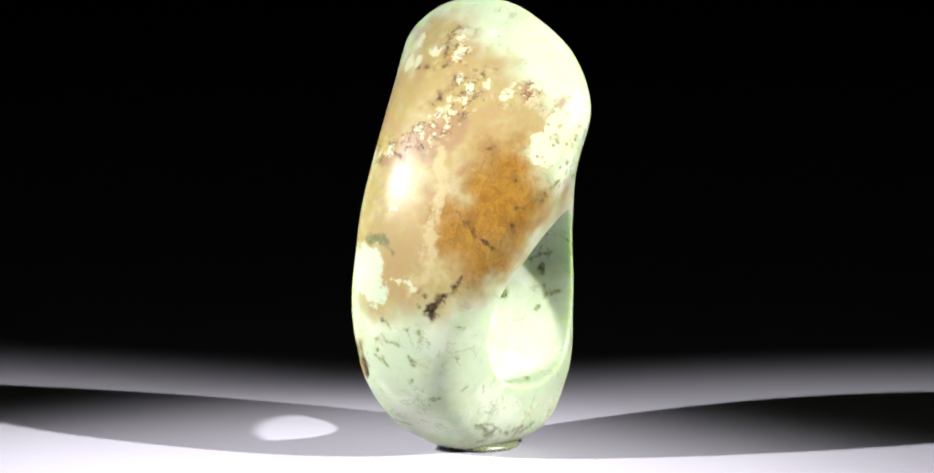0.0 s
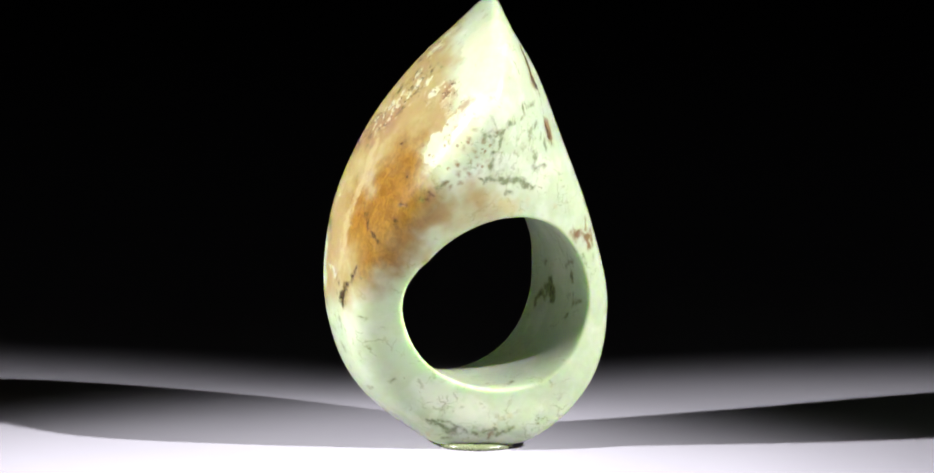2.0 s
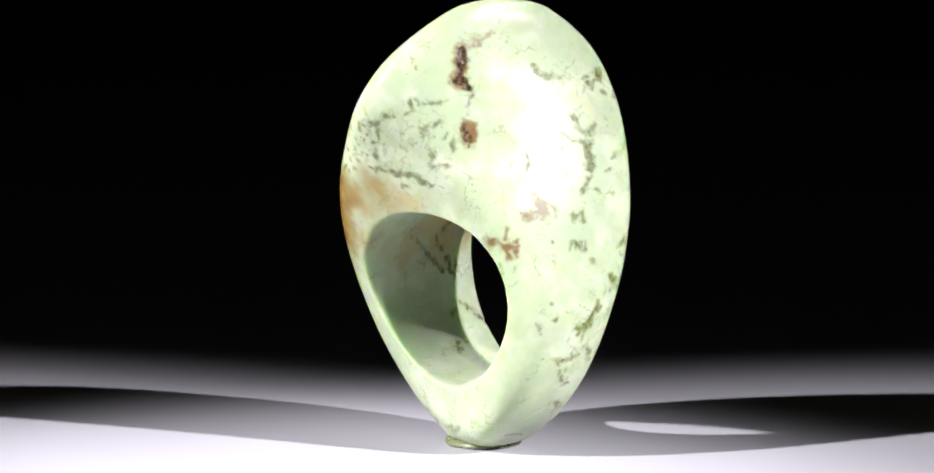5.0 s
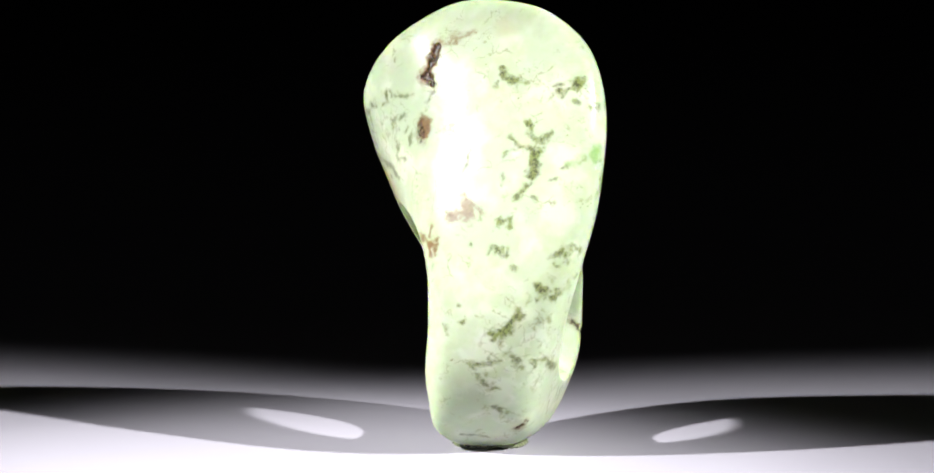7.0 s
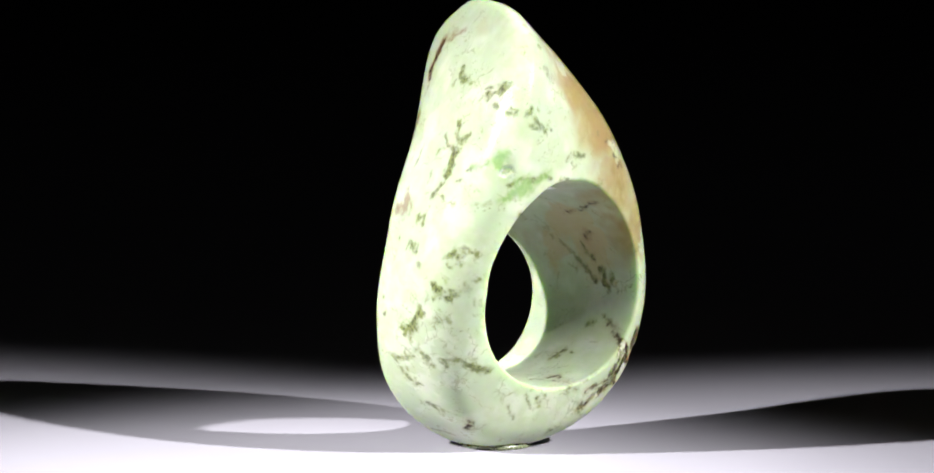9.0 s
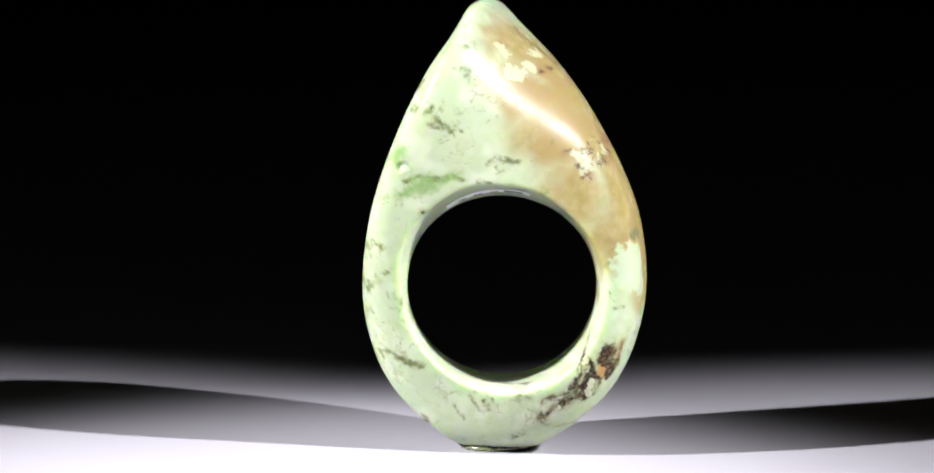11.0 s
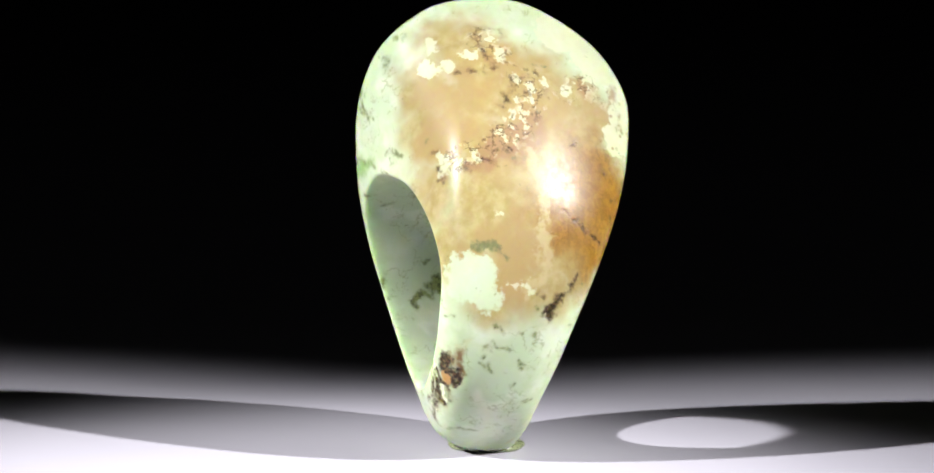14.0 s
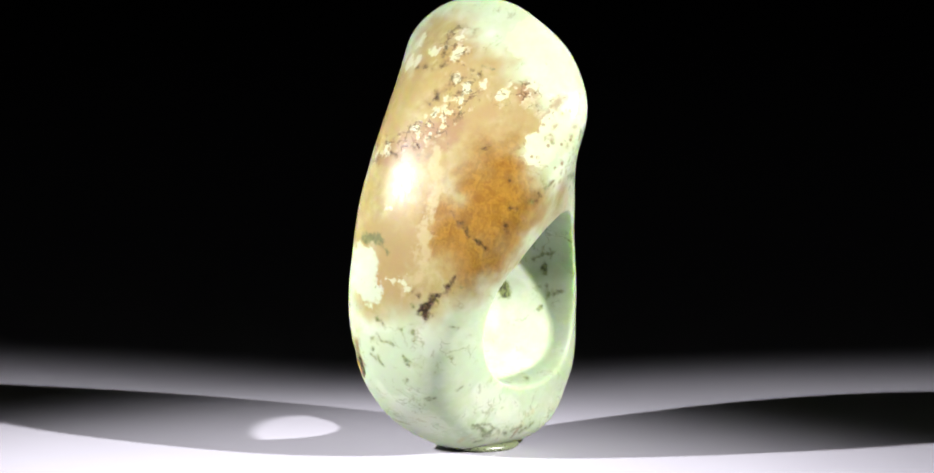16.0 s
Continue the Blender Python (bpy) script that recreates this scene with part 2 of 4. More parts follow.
def outer_form(rings=150, around=180):
    verts, faces = [], []
    a = np.linspace(0, 2 * np.pi, around, endpoint=False)
    b = np.linspace(0, 2 * np.pi, 240, endpoint=False)
    lean = np.cos(a[:, None] - b[None])
    lean = np.where(lean > 0.12, 1 / np.maximum(lean, 0.12), 1000)
    for s in np.linspace(0.002, 0.998, rings):
        v = glide(s)
        h = np.full(len(b), v[0])
        for i, k in enumerate(WAVES):
            h += v[2 * i + 1] * np.cos(k * b) + v[2 * i + 2] * np.sin(k * b)
        r = (np.maximum(h * math.sin(math.pi * s) ** (0.55 if s < 0.5 else 1.0), 0.02)[None] * lean).min(1)
        ring_of = np.concatenate([r[-12:], r, r[:12]])
        r = np.convolve(ring_of, BLUR, 'same')[12:-12]
        z = max(LOW + (HIGH - LOW) * (1 - math.cos(math.pi * s)) / 2, FLOOR + 0.4 - 0.02 * (1 - s))
        along = r * np.cos(a - CREST)      # the crest runs out further than the flanks
        along *= 0.52 * max((s - 0.70) / 0.30, 0) ** 2
        x = CENTRE[0] + LEAN[0] * s ** 3 + CROWN[0] * s ** 16 + r * np.cos(a) + along * math.cos(CREST)
        y = CENTRE[1] + LEAN[1] * s ** 3 + CROWN[1] * s ** 16 + r * np.sin(a) + along * math.sin(CREST)
        verts += [(p * MM, q * MM, (z - FLOOR) * MM) for p, q in zip(x, y)]
    for r in range(rings - 1):
        for i in range(around):
            j = (i + 1) % around
            faces.append((r * around + i, r * around + j, (r + 1) * around + j, (r + 1) * around + i))
    faces.append(tuple(range(around))[::-1])
    faces.append(tuple((rings - 1) * around + i for i in range(around)))
    return verts, faces


BORE = radians(69.08)
OUT = Vector((math.sin(BORE), -math.cos(BORE), 0))     # along the finger hole
SIDE = Vector((math.cos(BORE), math.sin(BORE), 0))     # across it


def bore(d, a, inset=0.0):
    """A point on the wall of the finger hole, level below, its ceiling rising towards the back."""
    u = (d + 8.5) / 17
    mid, rz, rx = 17.2 - 1.8 * u, 10.6 - 1.3 * u - inset, 9.9 + 0.15 * u - inset
    low = 1 - min(max((math.sin(a) - (0.2 if d < 0 else -0.1)) / 0.6, 0), 1)
    wide = low * (0.055 * (0.36 if d < 0 else 1 + 0.9 * max(-math.sin(a), 0) ** 2) * max(abs(d) - 3.5, 0) ** 2 + 0.03 * max(-4.5 - d, 0) * max(0.3 + 0.7 * math.cos(a), 0) + 0.27 * max(d - 3.8, 0) * max(0.3 - 0.7 * math.cos(a), 0))
    wide += 0.2 * max(-4 - d, 0) * max(math.cos(a), 0) * max(math.sin(a), 0)
    return (OUT * d + SIDE * (-1.5 + (rx + wide) * math.cos(a)) + Vector((0, 0, mid + (rz + wide) * math.sin(a) - FLOOR))) * MM


def hole_form(around=120):
    verts, faces = [], []
    steps = (-14, -11, -9.5, -8, -7, -6, -5, -4, 0, 4, 5, 6, 7, 8, 9.5, 11, 14)
    for d in steps:
        verts += [tuple(bore(d, 2 * math.pi * i / around)) for i in range(around)]
    for r in range(len(steps) - 1):
        for i in range(around):
            j = (i + 1) % around
            faces.append((r * around + i, r * around + j, (r + 1) * around + j, (r + 1) * around + i))
    faces += [tuple(range(around))[::-1], tuple((len(steps) - 1) * around + i for i in range(around))]
    return verts, faces


def stone_ring():
    ob = mesh_object("stone_ring", *outer_form(), stone)
    cutter = mesh_object("cutter", *hole_form(), stone)
    for o in (ob, cutter):
        bm = bmesh.new()
        bm.from_mesh(o.data)
        bmesh.ops.recalc_face_normals(bm, faces=bm.faces)
        bm.to_mesh(o.data)
        bm.free()
    cut = ob.modifiers.new("hole", "BOOLEAN")
    cut.operation, cut.solver, cut.object = "DIFFERENCE", "EXACT", cutter
    grain = ob.modifiers.new("grain", "REMESH")
    grain.mode, grain.voxel_size, grain.use_smooth_shade = "VOXEL", 0.125 * MM, True
    ease = ob.modifiers.new("ease", "SMOOTH")
    ease.factor, ease.iterations = 0.5, 44
    done = bpy.data.meshes.new_from_object(ob.evaluated_get(bpy.context.evaluated_depsgraph_get()))
    ob.modifiers.clear()
    ob.data = done
    done.name = "stone_ring"
    bpy.data.objects.remove(cutter)
    return tagged(ob, "polished pale green stone ring with an orange-brown patch", "ring")


ring = stone_ring()

# minerals in the stone: how far inside or outside each inclusion a place lies, in millimetres
places = np.empty(len(ring.data.vertices) * 3, np.float32)
ring.data.vertices.foreach_get("co", places)
places = places.reshape(-1, 3) / MM + np.array((0, 0, FLOOR), np.float32)
minerals = {}
CHIP = (-7.28, 12.64, 30.27)


def value_noise(q, seed):
    """Smooth noise from -1 to 1 at the places q, one unit a lattice cell."""
    cell = np.floor(q).astype(np.int64)
    u = q - cell
    u = u * u * (3 - 2 * u)
    total = np.zeros(len(q))
    for corner in range(8):
        o = np.array((corner & 1, corner >> 1 & 1, corner >> 2 & 1))
        c = cell + o
        n = (c[:, 0] * 73856093 ^ c[:, 1] * 19349663 ^ c[:, 2] * 83492791 ^ seed * 2654435761) & 0x7FFFFFFF
        n = (n ^ (n >> 13)) * 1274126177 & 0x7FFFFFFF
        n = ((n ^ (n >> 16)) & 0xFFFF) / 32767.5 - 1
        total += n * np.prod(np.where(o, u, 1 - u), axis=1)
    return total


def warp(size, amount, seed):
    return np.stack([value_noise(places / size + 40, seed + i) for i in range(3)], 1) * amount


ragged = places + warp(1.6, 0.35, 1) + warp(0.7, 0.32, 4) + warp(0.35, 0.2, 7)
slight = places + warp(1.2, 0.15, 21) + warp(0.5, 0.16, 24)
broad = places + warp(4.0, 1.6, 11) + warp(1.6, 0.9, 14) + warp(0.7, 0.4, 17)
BROAD = ("tan", "amber", "mauve", "speck", "crackle", "buff", "grit")


def vein(kind, radius, *line, weight=1.0):
    """An inclusion along a line of points, or round a single point."""
    depth = minerals.setdefault(kind, np.full(len(places), -3.0, np.float32))
    line = [np.array(p, np.float32) for p in line]
    low, high = np.min(line, 0) - radius - 3, np.max(line, 0) + radius + 3
    near = np.nonzero(((places > low) & (places < high)).all(1))[0]
    q = (broad if kind in BROAD else slight if radius < 0.3 else ragged)[near]
    for a, b in zip(line, line[1:] or line):
        ab = b - a
        along = np.clip(((q - a) @ ab) / max(float(ab @ ab), 1e-6), 0, 1)
        away = np.linalg.norm(q - a - along[:, None] * ab, axis=1)
        depth[near] = np.maximum(depth[near], (radius - away) * weight)


vein("tan", 3.77, (-5.2, -1.2, 43.2))
vein("tan", 5.66, (-5.4, -6.3, 39.3))
vein("tan", 4.72, (-9.7, -6.3, 35.1))
vein("tan", 5.35, (-8.0, -10.6, 31.6))
vein("tan", 5.03, (-10.9, -10.9, 27.7))
vein("tan", 5.03, (-8.4, -13.5, 24.8))
vein("tan", 5.03, (-1.1, -11.2, 35.1))
vein("tan", 3.46, (-0.6, -8.0, 39.7))
vein("tan", 4.40, (0.7, -14.2, 30.3))
vein("tan", 3.46, (-10.3, -13.6, 18.1))
vein("tan", 3.14, (-7.2, -15.2, 18.1))
vein("tan", 4.72, (-4.0, -16.0, 22.2))
vein("tan", 3.77, (-0.8, -16.5, 23.4))
vein("tan", 3.77, (-9.5, -0.9, 37.5))
vein("tan", 3.77, (-11.1, -3.1, 33.5))
vein("tan", 3.14, (-12.7, -4.9, 27.4))
vein("tan", 2.83, (-13.5, -7.7, 24.0))
vein("tan", 2.83, (-13.4, -10.1, 22.2))
vein("tan", 2.52, (-6.1, 0.6, 43.3))
vein("tan", 2.83, (-8.0, -14.9, 17.5))
vein("tan", 3.46, (-9.7, -13.6, 21.3))
vein("tan", 3.77, (2.5, -11.8, 35.3))
vein("tan", 2.64, (4.6, -15.1, 26.9))
vein("tan", 2.26, (5.6, -12.6, 24.5))
vein("tan", 2.83, (2.2, -16.1, 23.1))
vein("tan", 1.89, (7.8, -8.7, 26.3))
vein("amber", 5.35, (0.6, -15.3, 27.7))
vein("amber", 3.90, (2.6, -16.1, 25.1))
vein("amber", 3.90, (-1.3, -16.4, 23.4))
vein("amber", 3.02, (-0.2, -16.7, 21.0))
vein("amber", 2.83, (-2.0, -15.3, 26.6))
vein("amber", 3.46, (1.2, -13.8, 31.1))
vein("amber", 1.76, (-1.1, -16.6, 19.0))
vein("amber", 2.52, (-0.8, -16.6, 22.8))
vein("amber", 2.52, (-4.3, -14.9, 26.0))
vein("amber", 2.52, (-0.7, -14.9, 28.3))
vein("amber", 2.83, (2.6, -15.9, 26.0))
vein("amber", 2.26, (0.0, -16.5, 20.1))
vein("mauve", 1.76, (-10.1, -9.3, 31.4), (-6.0, -10.6, 33.3), (-4.1, -9.9, 35.6))
vein("mauve", 0.88, (3.6, -10.4, 37.7), (7.5, -11.0, 37.0))
vein("mauvegray", 0.94, (5.6, 8.5, 25.7))
vein("mauvegray", 0.57, (5.7, 8.7, 25.1), (6.9, 7.6, 24.8))
vein("ridge", 0.50, (-5.0, -11.6, 32.2), (-5.1, -13.1, 29.4), (-5.2, -14.3, 26.6), (-6.2, -14.7, 24.2), (-5.8, -15.4, 21.6), (-6.4, -15.5, 19.3), (-8.2, -14.7, 18.1))
vein("clot", 2.70, (-13.1, -11.3, 19.6))
vein("clot", 1.64, (-11.9, -12.5, 17.5))
vein("clot", 1.26, (-13.6, -10.0, 20.7))
vein("chalk", 0.75, (-7.5, 1.0, 41.6))
vein("chalk", 1.01, (-8.4, 0.7, 39.9))
vein("chalk", 0.75, (-7.6, -1.8, 40.1))
vein("chalk", 0.69, (-5.9, -3.3, 41.3))
vein("chalk", 0.75, (-3.3, -3.2, 43.0))
vein("chalk", 0.88, (-3.3, -5.2, 41.5))
vein("chalk", 0.69, (-5.1, -9.2, 36.1))
vein("chalk", 0.44, (-4.5, -8.7, 37.0))
vein("chalk", 0.69, (-11.8, -5.6, 31.1))
vein("chalk", 0.57, (-11.4, -8.1, 30.8))
vein("chalk", 0.50, (-9.9, -9.4, 31.6))
vein("chalk", 0.50, (-12.1, -6.2, 30.0))
vein("chalk", 0.57, (-1.9, -8.8, 38.2))
vein("chalk", 0.57, (-0.5, -8.9, 38.6))
vein("chalk", 0.57, (-3.2, -7.4, 39.3))
vein("chalk", 0.50, (-2.8, -9.2, 37.2))
vein("chalk", 0.63, (1.9, -9.9, 37.9))
vein("chalk", 0.38, (-10.3, -12.1, 26.0))
vein("chalk", 0.82, (-7.3, 1.3, 42.2))
vein("chalk", 0.94, (-8.3, -0.3, 39.7))
vein("chalk", 0.75, (-7.5, -1.7, 40.3))
vein("chalk", 0.57, (-6.0, -2.9, 41.5))
vein("chalk", 0.69, (-3.1, -3.3, 43.0))
vein("chalk", 0.75, (-3.2, -5.0, 41.6))
vein("chalk", 0.63, (-12.2, -6.1, 29.7))
vein("chalk", 0.57, (-11.7, -5.3, 31.4))
vein("chalk", 0.50, (-10.1, -9.0, 31.9))
vein("chalk", 0.75, (7.9, 7.1, 23.7))
vein("chalk", 0.44, (-12.7, -6.9, 7.1), (-12.3, -6.5, 6.2))
vein("chalk", 0.88, (-2.7, 10.2, 35.3), (-1.7, 9.1, 36.3))
vein("chalk", 0.57, (-0.1, 9.7, 32.7), (0.2, 9.6, 32.5))
vein("chalk", 3.14, (7.3, -8.5, 40.5), weight=0.75)
vein("chalk", 2.83, (4.8, -5.6, 43.3), weight=0.75)
vein("chalk", 2.26, (7.9, -12.2, 34.3), weight=0.75)
vein("chalk", 1.76, (5.8, -13.3, 32.5), weight=0.75)
vein("dark", 0.50, (-5.9, -15.6, 15.3), (-4.9, -16.1, 16.7))
vein("dark", 0.31, (-4.9, -16.1, 16.7), (-3.6, -16.5, 18.1))
vein("dark", 0.14, (-3.3, -15.2, 26.0), (-1.6, -16.2, 24.2), (0.6, -16.6, 22.2))
vein("dark", 0.94, (-13.6, -8.2, 10.7), (-13.3, -8.3, 9.2))
vein("dark", 0.57, (-12.9, -8.9, 8.5), (-12.9, -9.5, 9.2))
vein("dark", 0.44, (-13.1, -7.4, 8.3), (-12.3, -6.2, 6.2))
vein("dark", 0.19, (-12.3, -6.2, 6.2), (-10.5, -3.2, 4.4), (-9.5, -2.3, 3.3))
vein("dark", 0.19, (-13.1, -7.9, 8.5), (-12.4, -7.5, 6.4), (-12.0, -6.5, 5.6))
vein("dark", 0.25, (7.8, 0.5, 34.0), (8.1, 0.8, 32.7))
vein("dark", 0.57, (-12.9, -4.8, 10.7), (-13.2, -6.4, 9.2))
vein("dark", 0.50, (-13.1, -6.6, 8.5), (-12.2, -5.9, 6.0))
vein("dark", 0.25, (-12.2, -5.9, 6.0), (-11.0, -3.7, 5.0), (-9.8, -2.6, 3.4))
vein("dark", 0.25, (-12.6, -3.7, 12.3), (-12.9, -4.8, 10.7))
vein("dark", 0.31, (-0.8, 7.0, 2.1), (-1.3, 7.4, 2.6))
vein("dark", 0.25, (-8.6, 2.1, 7.1), (-9.1, 1.0, 6.7))
vein("grain", 0.57, (-13.2, -7.7, 8.7))
vein("flake", 0.38, (-12.7, -6.9, 7.1), (-12.3, -6.5, 6.2))
vein("flake", 0.25, (-13.1, -6.3, 8.7))
vein("flake", 0.44, (-11.0, -3.9, 4.8))
vein("flake", 0.31, (-13.2, -5.9, 10.0), (-12.9, -5.5, 8.7))
vein("rust", 0.75, (-13.2, -10.1, 11.2))
vein("rust", 0.75, (6.0, -0.8, 41.6), (6.9, -0.2, 38.4))
vein("rust", 0.50, (5.4, -0.5, 42.3), (4.0, 0.5, 43.0))
vein("rust", 0.75, (7.7, 1.0, 33.8), (7.8, 1.4, 32.7))
vein("rust", 0.44, (8.9, 3.7, 22.2), (8.9, 5.2, 21.9), (8.6, 6.8, 21.6))
vein("rust", 0.38, (8.9, 5.2, 21.9), (8.9, 6.0, 20.7))
vein("rust", 0.50, (8.8, 5.9, 21.9))
vein("rust", 0.19, (5.5, -8.3, 20.1), (5.7, -7.3, 19.6))
vein("gray", 0.44, (-12.2, -11.5, 23.1), (-10.8, -12.8, 22.5))
vein("gray", 0.19, (-10.8, -12.8, 22.5), (-9.9, -13.4, 21.6))
vein("gray", 0.25, (-9.2, 1.1, 7.3), (-9.5, 0.0, 6.0))
vein("gray", 0.25, (8.7, -9.1, 29.1), (8.9, -7.1, 28.9), (9.1, -4.2, 28.6), (9.1, -2.5, 27.7))
vein("gray", 0.31, (8.7, -5.6, 27.4))
vein("gray", 0.25, (9.1, -8.8, 30.3), (9.6, -8.5, 31.9), (10.2, -8.1, 34.0), (9.9, -10.2, 33.8))
vein("gray", 0.25, (9.2, -2.4, 31.1), (9.2, -2.6, 30.0), (9.0, -0.6, 30.0))
vein("gray", 0.25, (8.7, -0.5, 32.2))
vein("gray", 0.19, (9.9, -6.1, 33.5))
vein("gray", 0.38, (10.3, -7.0, 34.8))
vein("gray", 0.31, (9.8, -4.9, 36.3))
vein("gray", 0.19, (-0.8, -7.3, 2.4), (0.0, -5.9, 1.5), (0.5, -5.2, 1.1))
vein("gray", 0.19, (2.2, -3.7, 1.1), (3.7, -2.5, 1.5))
vein("gray", 0.25, (8.8, -1.8, 34.6), (9.3, -3.0, 33.8))
vein("gray", 0.19, (-10.6, 5.1, 28.6), (-10.9, 3.8, 28.6))
vein("gray", 0.25, (-11.4, 1.2, 30.8), (-11.1, 2.8, 31.1))
vein("gray", 0.19, (-9.4, 9.4, 35.3), (-9.9, 7.7, 33.8))
vein("olive", 0.50, (0.6, 5.9, 39.0), (-0.4, 6.9, 38.6))
vein("olive", 0.31, (0.6, 5.2, 40.1))
vein("olive", 0.50, (-6.0, 9.9, 38.6))
vein("olive", 0.38, (-7.3, 11.2, 36.3))
vein("olive", 0.31, (1.1, 11.4, 27.2))
vein("olive", 0.44, (3.0, 11.1, 24.5))
vein("olive", 0.31, (3.0, 11.9, 21.6))
vein("olive", 0.19, (5.7, 9.8, 22.2))
vein("olive", 0.31, (-0.9, 14.0, 17.8), (-1.9, 13.9, 17.0))
vein("olive", 0.19, (-1.9, 13.9, 17.0), (-3.8, 13.2, 17.8))
vein("olive", 0.38, (1.8, 13.2, 15.3), (2.9, 12.5, 13.3), (4.0, 12.0, 12.5))
vein("olive", 0.19, (-0.4, 13.5, 14.4))
vein("olive", 0.19, (5.5, 10.7, 9.7), (3.1, 11.7, 10.2))
vein("olive", 0.31, (4.0, 10.3, 7.3))
vein("olive", 0.19, (4.5, 10.7, 8.7))
vein("olive", 0.19, (1.3, 8.8, 4.2))
vein("olive", 0.25, (-2.0, 13.3, 26.6))
vein("olive", 0.25, (-3.4, 14.2, 21.9), (-2.1, 14.2, 21.3))
vein("olive", 0.50, (-5.4, 10.0, 38.2), (-6.4, 9.9, 38.8))
vein("olive", 0.31, (-4.2, 9.7, 37.7))
vein("olive", 0.25, (-9.6, 8.2, 29.1), (-8.6, 10.5, 28.9))
vein("olive", 0.19, (-9.0, 10.1, 36.1), (-9.7, 8.4, 34.3))
vein("olive", 0.25, (-8.0, 5.5, 42.5))
vein("olive", 0.31, (-4.7, 13.7, 21.6), (-3.2, 14.2, 20.7))
vein("olive", 0.19, (-0.1, 12.2, 10.0), (-1.9, 11.5, 10.0))
vein("olive", 0.25, (-2.9, 10.5, 9.5), (-3.8, 9.2, 8.7))
vein("olive", 0.25, (3.6, 11.6, 21.3))
vein("olive", 0.31, (-4.6, 12.2, 17.3), (-4.7, 11.4, 15.6), (-4.9, 10.6, 14.4))
vein("olive", 0.25, (-2.3, 11.0, 9.5), (-4.2, 8.7, 8.7))
vein("olive", 0.38, (-10.5, -1.3, 6.9))
vein("olive", 0.25, (-7.6, 2.4, 5.4))
vein("olive", 0.25, (-9.8, -2.4, 3.6))
vein("olive", 0.31, (-7.1, -0.5, 1.1))
vein("olive", 0.19, (-9.5, 9.4, 34.6), (-9.9, 7.9, 34.0))
vein("olive", 0.19, (-8.9, 5.6, 40.3), (-9.1, 6.3, 39.7))
vein("olive", 0.31, (-4.3, 13.1, 18.7))
vein("olive", 0.19, (-11.2, 2.1, 31.1), (-11.4, 1.2, 30.8))
vein("olive", 0.75, (1.0, 8.6, 15.7), (1.4, 8.3, 14.6))
vein("olive", 0.44, (-1.8, 9.2, 13.6), (-0.7, 9.1, 14.6))
vein("olive", 0.38, (5.7, 6.8, 17.3))
vein("olive", 0.31, (6.3, 6.2, 18.9))
vein("olive", 0.25, (5.3, 6.5, 12.8))
vein("olive", 0.19, (-0.4, 9.1, 17.8))
vein("olive", 0.50, (0.3, 6.0, 23.5))
vein("olive", 0.31, (5.7, 4.6, 22.0))
vein("olive", 0.44, (-9.4, -8.6, 17.4), (-10.3, -8.2, 15.6))
vein("olive", 0.31, (-7.4, -5.5, 8.8))
vein("olive", 0.25, (-3.2, -10.1, 20.3))
vein("olive", 0.19, (4.3, -1.9, 6.3))
vein("olive", 0.38, (3.2, 11.8, 21.3))
vein("olive", 0.25, (2.2, 12.7, 19.9))
vein("olive", 0.44, (-0.1, 13.9, 18.1), (-0.6, 13.9, 17.5))
vein("olive", 0.19, (-0.6, 13.9, 17.5), (-2.2, 13.9, 17.3))
vein("olive", 0.19, (-0.6, 13.9, 17.5), (-0.1, 13.8, 16.7))
vein("olive", 0.57, (1.6, 13.2, 15.3))
vein("olive", 0.38, (1.6, 13.2, 15.3), (3.1, 12.4, 12.8))
vein("olive", 0.31, (3.4, 12.3, 13.1), (4.5, 11.9, 13.1))
vein("olive", 0.19, (-0.4, 13.5, 14.4), (-1.4, 13.4, 14.7))
vein("olive", 0.38, (1.6, 12.1, 10.2))
vein("olive", 0.19, (2.5, 12.1, 11.0), (1.6, 12.1, 10.2), (0.8, 11.9, 9.2))
vein("olive", 0.25, (-0.3, 12.1, 10.0))
vein("olive", 0.25, (-2.3, 11.0, 9.5), (-3.3, 9.7, 8.7))
vein("olive", 0.19, (5.3, 10.3, 8.5), (4.3, 10.3, 7.6))
vein("olive", 0.25, (3.5, 10.3, 7.1))
vein("olive", 0.19, (2.7, 9.0, 4.8), (1.8, 8.6, 4.0))
vein("olive", 0.38, (-3.9, 14.1, 21.9), (-3.2, 14.3, 21.6))
vein("olive", 0.31, (-2.1, 14.2, 20.4))
vein("olive", 0.19, (7.3, 10.3, 15.8))
vein("olive", 0.19, (4.3, 11.3, 10.2))
vein("olive", 0.19, (-3.4, 13.7, 18.7), (-3.6, 13.3, 17.5))
vein("olive", 0.38, (-5.6, -5.7, 8.4))
vein("olive", 0.25, (-4.9, -5.3, 7.9), (-6.3, -6.1, 8.9))
vein("olive", 0.38, (-10.9, -7.0, 12.6))
vein("olive", 0.38, (-11.0, -7.9, 16.0))
vein("olive", 0.25, (-6.0, -9.8, 18.4), (-8.7, -8.9, 16.0))
vein("olive", 0.25, (5.9, 6.7, 17.5))
vein("olive", 0.19, (4.3, -1.9, 6.3), (4.3, -0.5, 6.6))
vein("olive", 0.19, (6.7, 6.4, 14.4))
vein("olive", 0.19, (-11.0, -11.8, 10.2), (-10.4, -11.9, 9.5))
vein("olive", 0.19, (-3.1, -14.4, 10.7))
vein("olive", 0.19, (-7.3, -14.8, 13.3))
vein("olive", 0.25, (5.1, -14.9, 27.2))
